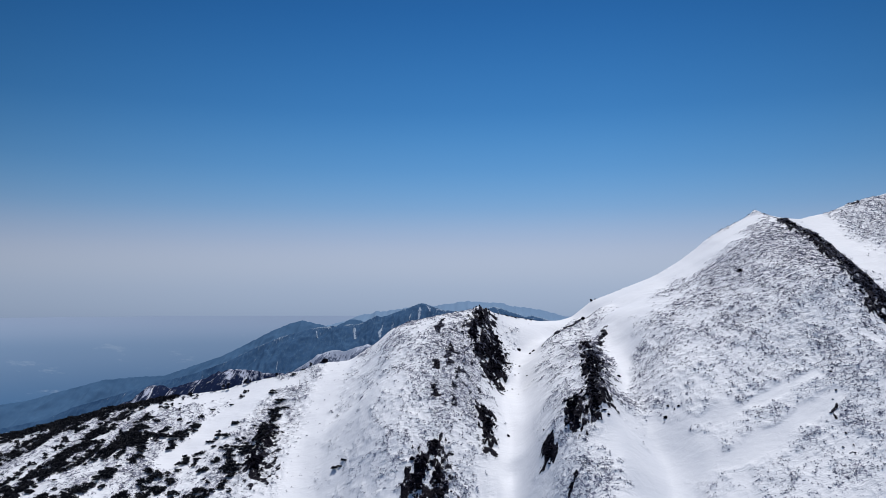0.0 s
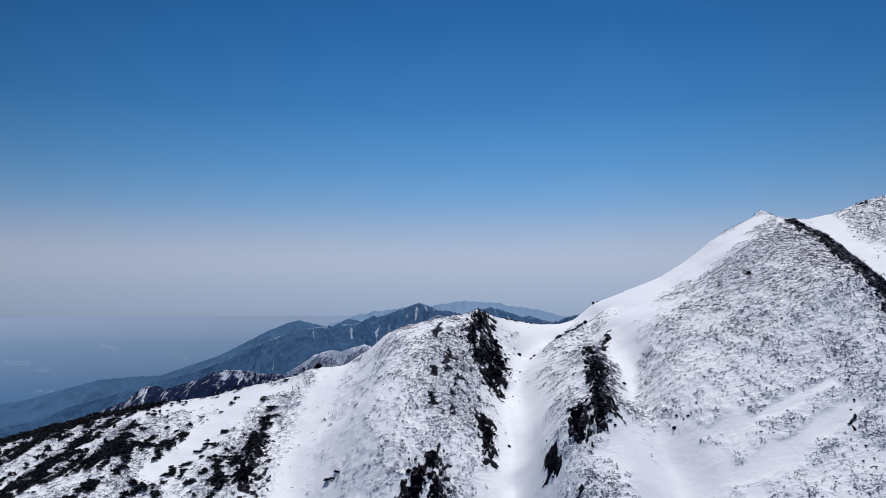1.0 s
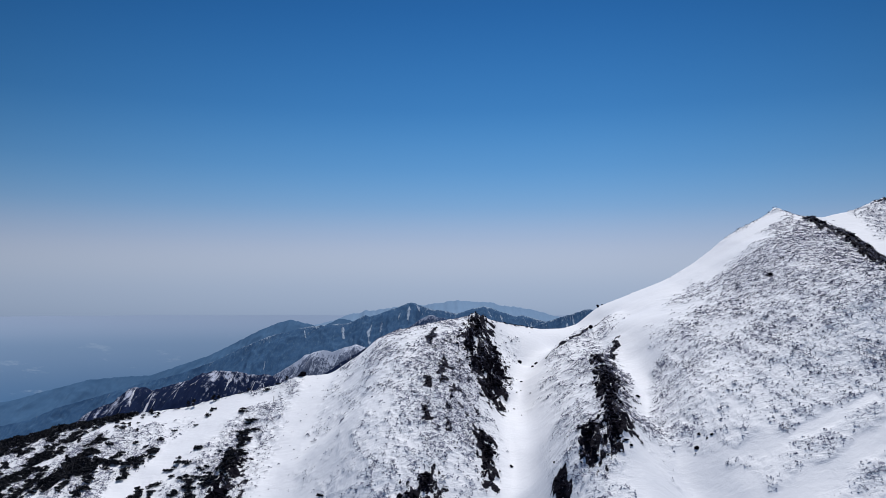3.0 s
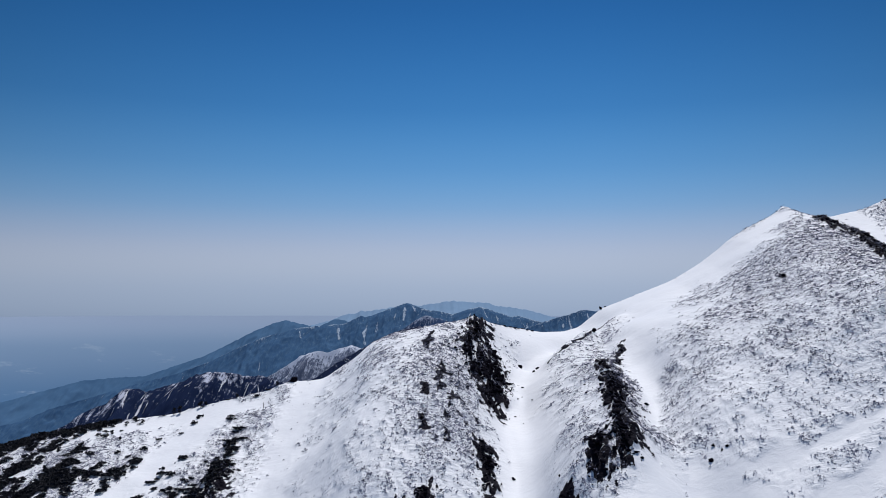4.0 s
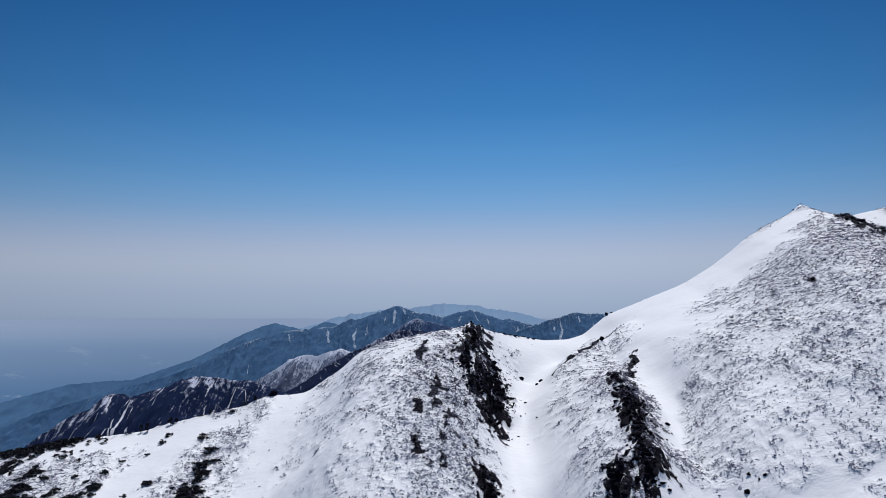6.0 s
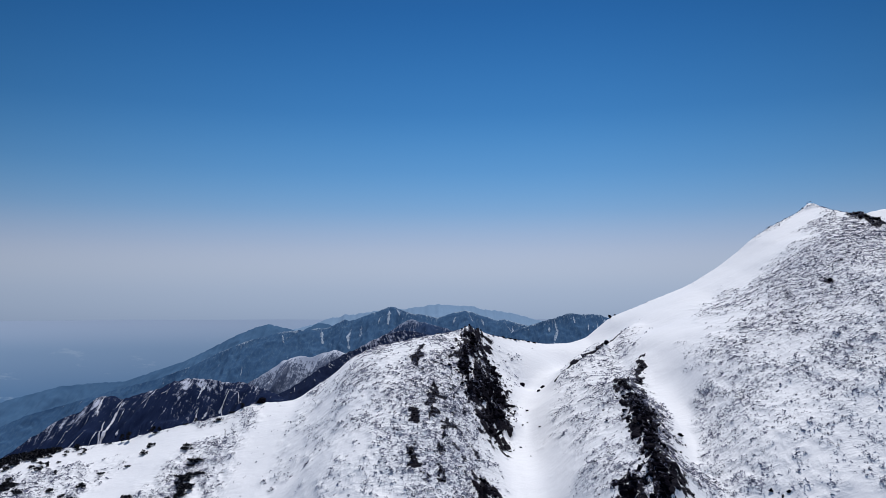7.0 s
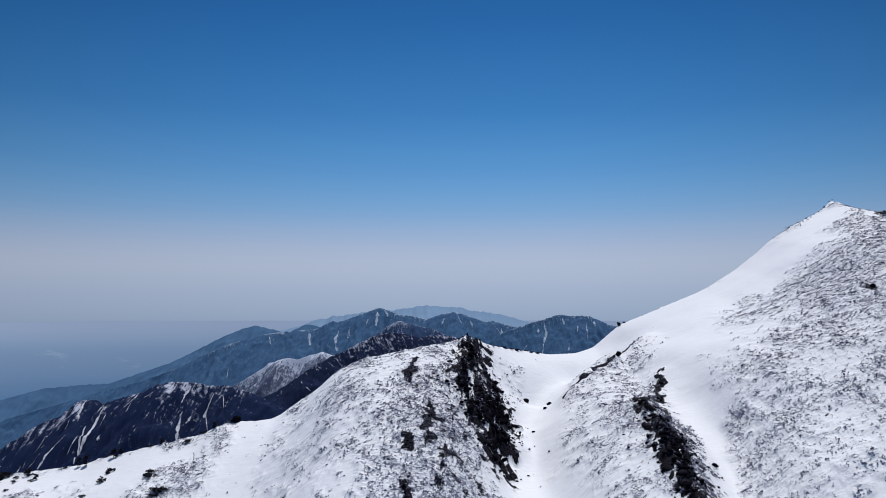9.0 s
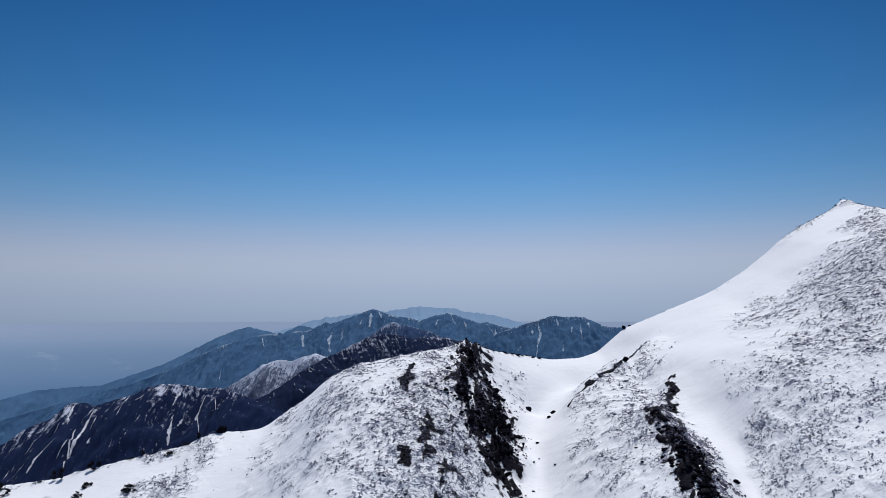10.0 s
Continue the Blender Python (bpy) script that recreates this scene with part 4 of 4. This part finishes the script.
def make_branches(count, seed, lo, hi, thick, power, label, even=0.0):
    """Bent leafless branches that arch out of the snow and back into it, three-sided and tapered."""
    r = np.random.default_rng(seed)
    x, y = r.uniform(-150, 195, count * 8), r.uniform(163, 342, count * 8)
    keep = (r.random(count * 8) < scrub_amount(x, y) ** power + even * step(-2, -14, x) * step(-52, -44, x)) & (y < crest_y(x) + 0.5) & (np.abs(x) < 0.60 * y + 4)
    keep[keep] = np.abs(land(x[keep] + 0.4, y[keep]) - land(x[keep] - 0.4, y[keep])) < 0.7
    x, y = x[keep][:count, None], y[keep][:count, None]
    n = len(x)
    size = lo + (hi - lo) * r.random((n, 1)) ** 1.6
    fat = thick * (0.5 + r.random((n, 1))) * (0.6 + 0.4 * size / hi)
    turn, bend = r.normal(0.3, 0.75, (n, 1)), r.normal(0, 0.9, (n, 1))
    rise, skew = size * r.uniform(0.12, 0.5, (n, 1)), r.uniform(0.6, 1.6, (n, 1))
    rings = []
    for t, w in ((0.0, 0.35), (0.3, 1.0), (0.65, 0.9), (1.0, 0.15)):
        a = turn + bend * (t - 0.5)
        px, py = x + np.cos(a) * size * (t - 0.5), y + np.sin(a) * size * 1.25 * (t - 0.5)
        up = rise * np.sin(math.pi * t**skew) + r.normal(0, 0.04, (n, 1))
        z = land(px, py) + up + 0.02
        for k in range(3):
            g = 2.09 * k + 0.5
            q = fat * w * r.uniform(0.6, 1.5, (n, 1))
            rings.append(np.stack([px - np.sin(a) * q * math.cos(g), py + np.cos(a) * q * math.cos(g), z + q * 1.15 * math.sin(g)], -1))
    v = np.concatenate(rings, 1)
    quads = [(3 * i + k, 3 * i + (k + 1) % 3, 3 * i + 3 + (k + 1) % 3, 3 * i + 3 + k) for i in range(3) for k in range(3)]
    f = np.array(quads)[None] + (np.arange(n) * 12)[:, None, None]
    ob = mesh_ob("scrub", v.reshape(-1, 3), f.reshape(-1, 4), TWIGS)
    return tagged(ob, label, "scrub", kind="stuff")


make_tufts(30000, 5, 0.25, 0.72, 7, 0.064, 1.6, "low leafless scrub poking through the snow")
make_tufts(6000, 6, 0.24, 0.52, 6, 0.060, 4.0, "small scattered tufts poking through smooth snow", 0.16)
make_branches(8000, 7, 0.30, 0.75, 0.050, 1.5, "low bent branches arching out of the snow")


def make_stones(count, seed):
    """Loose broken stones strewn round the outcrops."""
    r = np.random.default_rng(seed)
    lines = np.array(ROCKY)
    length = np.hypot(lines[:, 2] - lines[:, 0], lines[:, 3] - lines[:, 1]) + 1.5
    w = length * lines[:, 4] * (lines[:, 4] > 1.15)
    i = r.choice(len(lines), count, p=w / w.sum())
    t, a = r.random(count), lines[i]
    far = np.where(r.random(count) < 0.35, 2.2, 1.0)
    x = a[:, 0] + t * (a[:, 2] - a[:, 0]) + r.normal(0, 1, count) * (0.6 * a[:, 4] + 0.2) * far
    y = a[:, 1] + t * (a[:, 3] - a[:, 1]) + r.normal(0, 1, count) * (0.45 * a[:, 4] + 0.4) * far
    keep = fbm(x / 3, y / 4, 3, 91) > -0.1
    x, y, far = x[keep], y[keep], far[keep]
    n = len(x)
    bm = bmesh.new()
    bmesh.ops.create_icosphere(bm, subdivisions=1, radius=1.0)
    v0 = np.array([v.co for v in bm.verts])
    f0 = np.array([[v.index for v in f.verts] for f in bm.faces])
    bm.free()
    v = v0[None] * r.uniform(0.55, 1.2, (n, len(v0), 1))
    s = r.uniform(0.10, 0.42, (n, 1)) * (0.6 + r.random((n, 1))) / far[:, None] ** 0.8
    v = v * np.stack([s * r.uniform(0.7, 1.6, (n, 1)), s * r.uniform(0.7, 1.5, (n, 1)), s * r.uniform(0.5, 1.1, (n, 1))], -1)
    v = v + np.stack([x, y, land(x, y) + 0.25 * s[:, 0]], -1)[:, None, :]
    f = f0[None] + (np.arange(n) * len(v0))[:, None, None]
    ob = mesh_ob("loose_stones", v.reshape(-1, 3), f.reshape(-1, 3), STONE, smooth=False)
    return tagged(ob, "small dark stones strewn over the snow", "stones", kind="stuff")


make_stones(5000, 9)
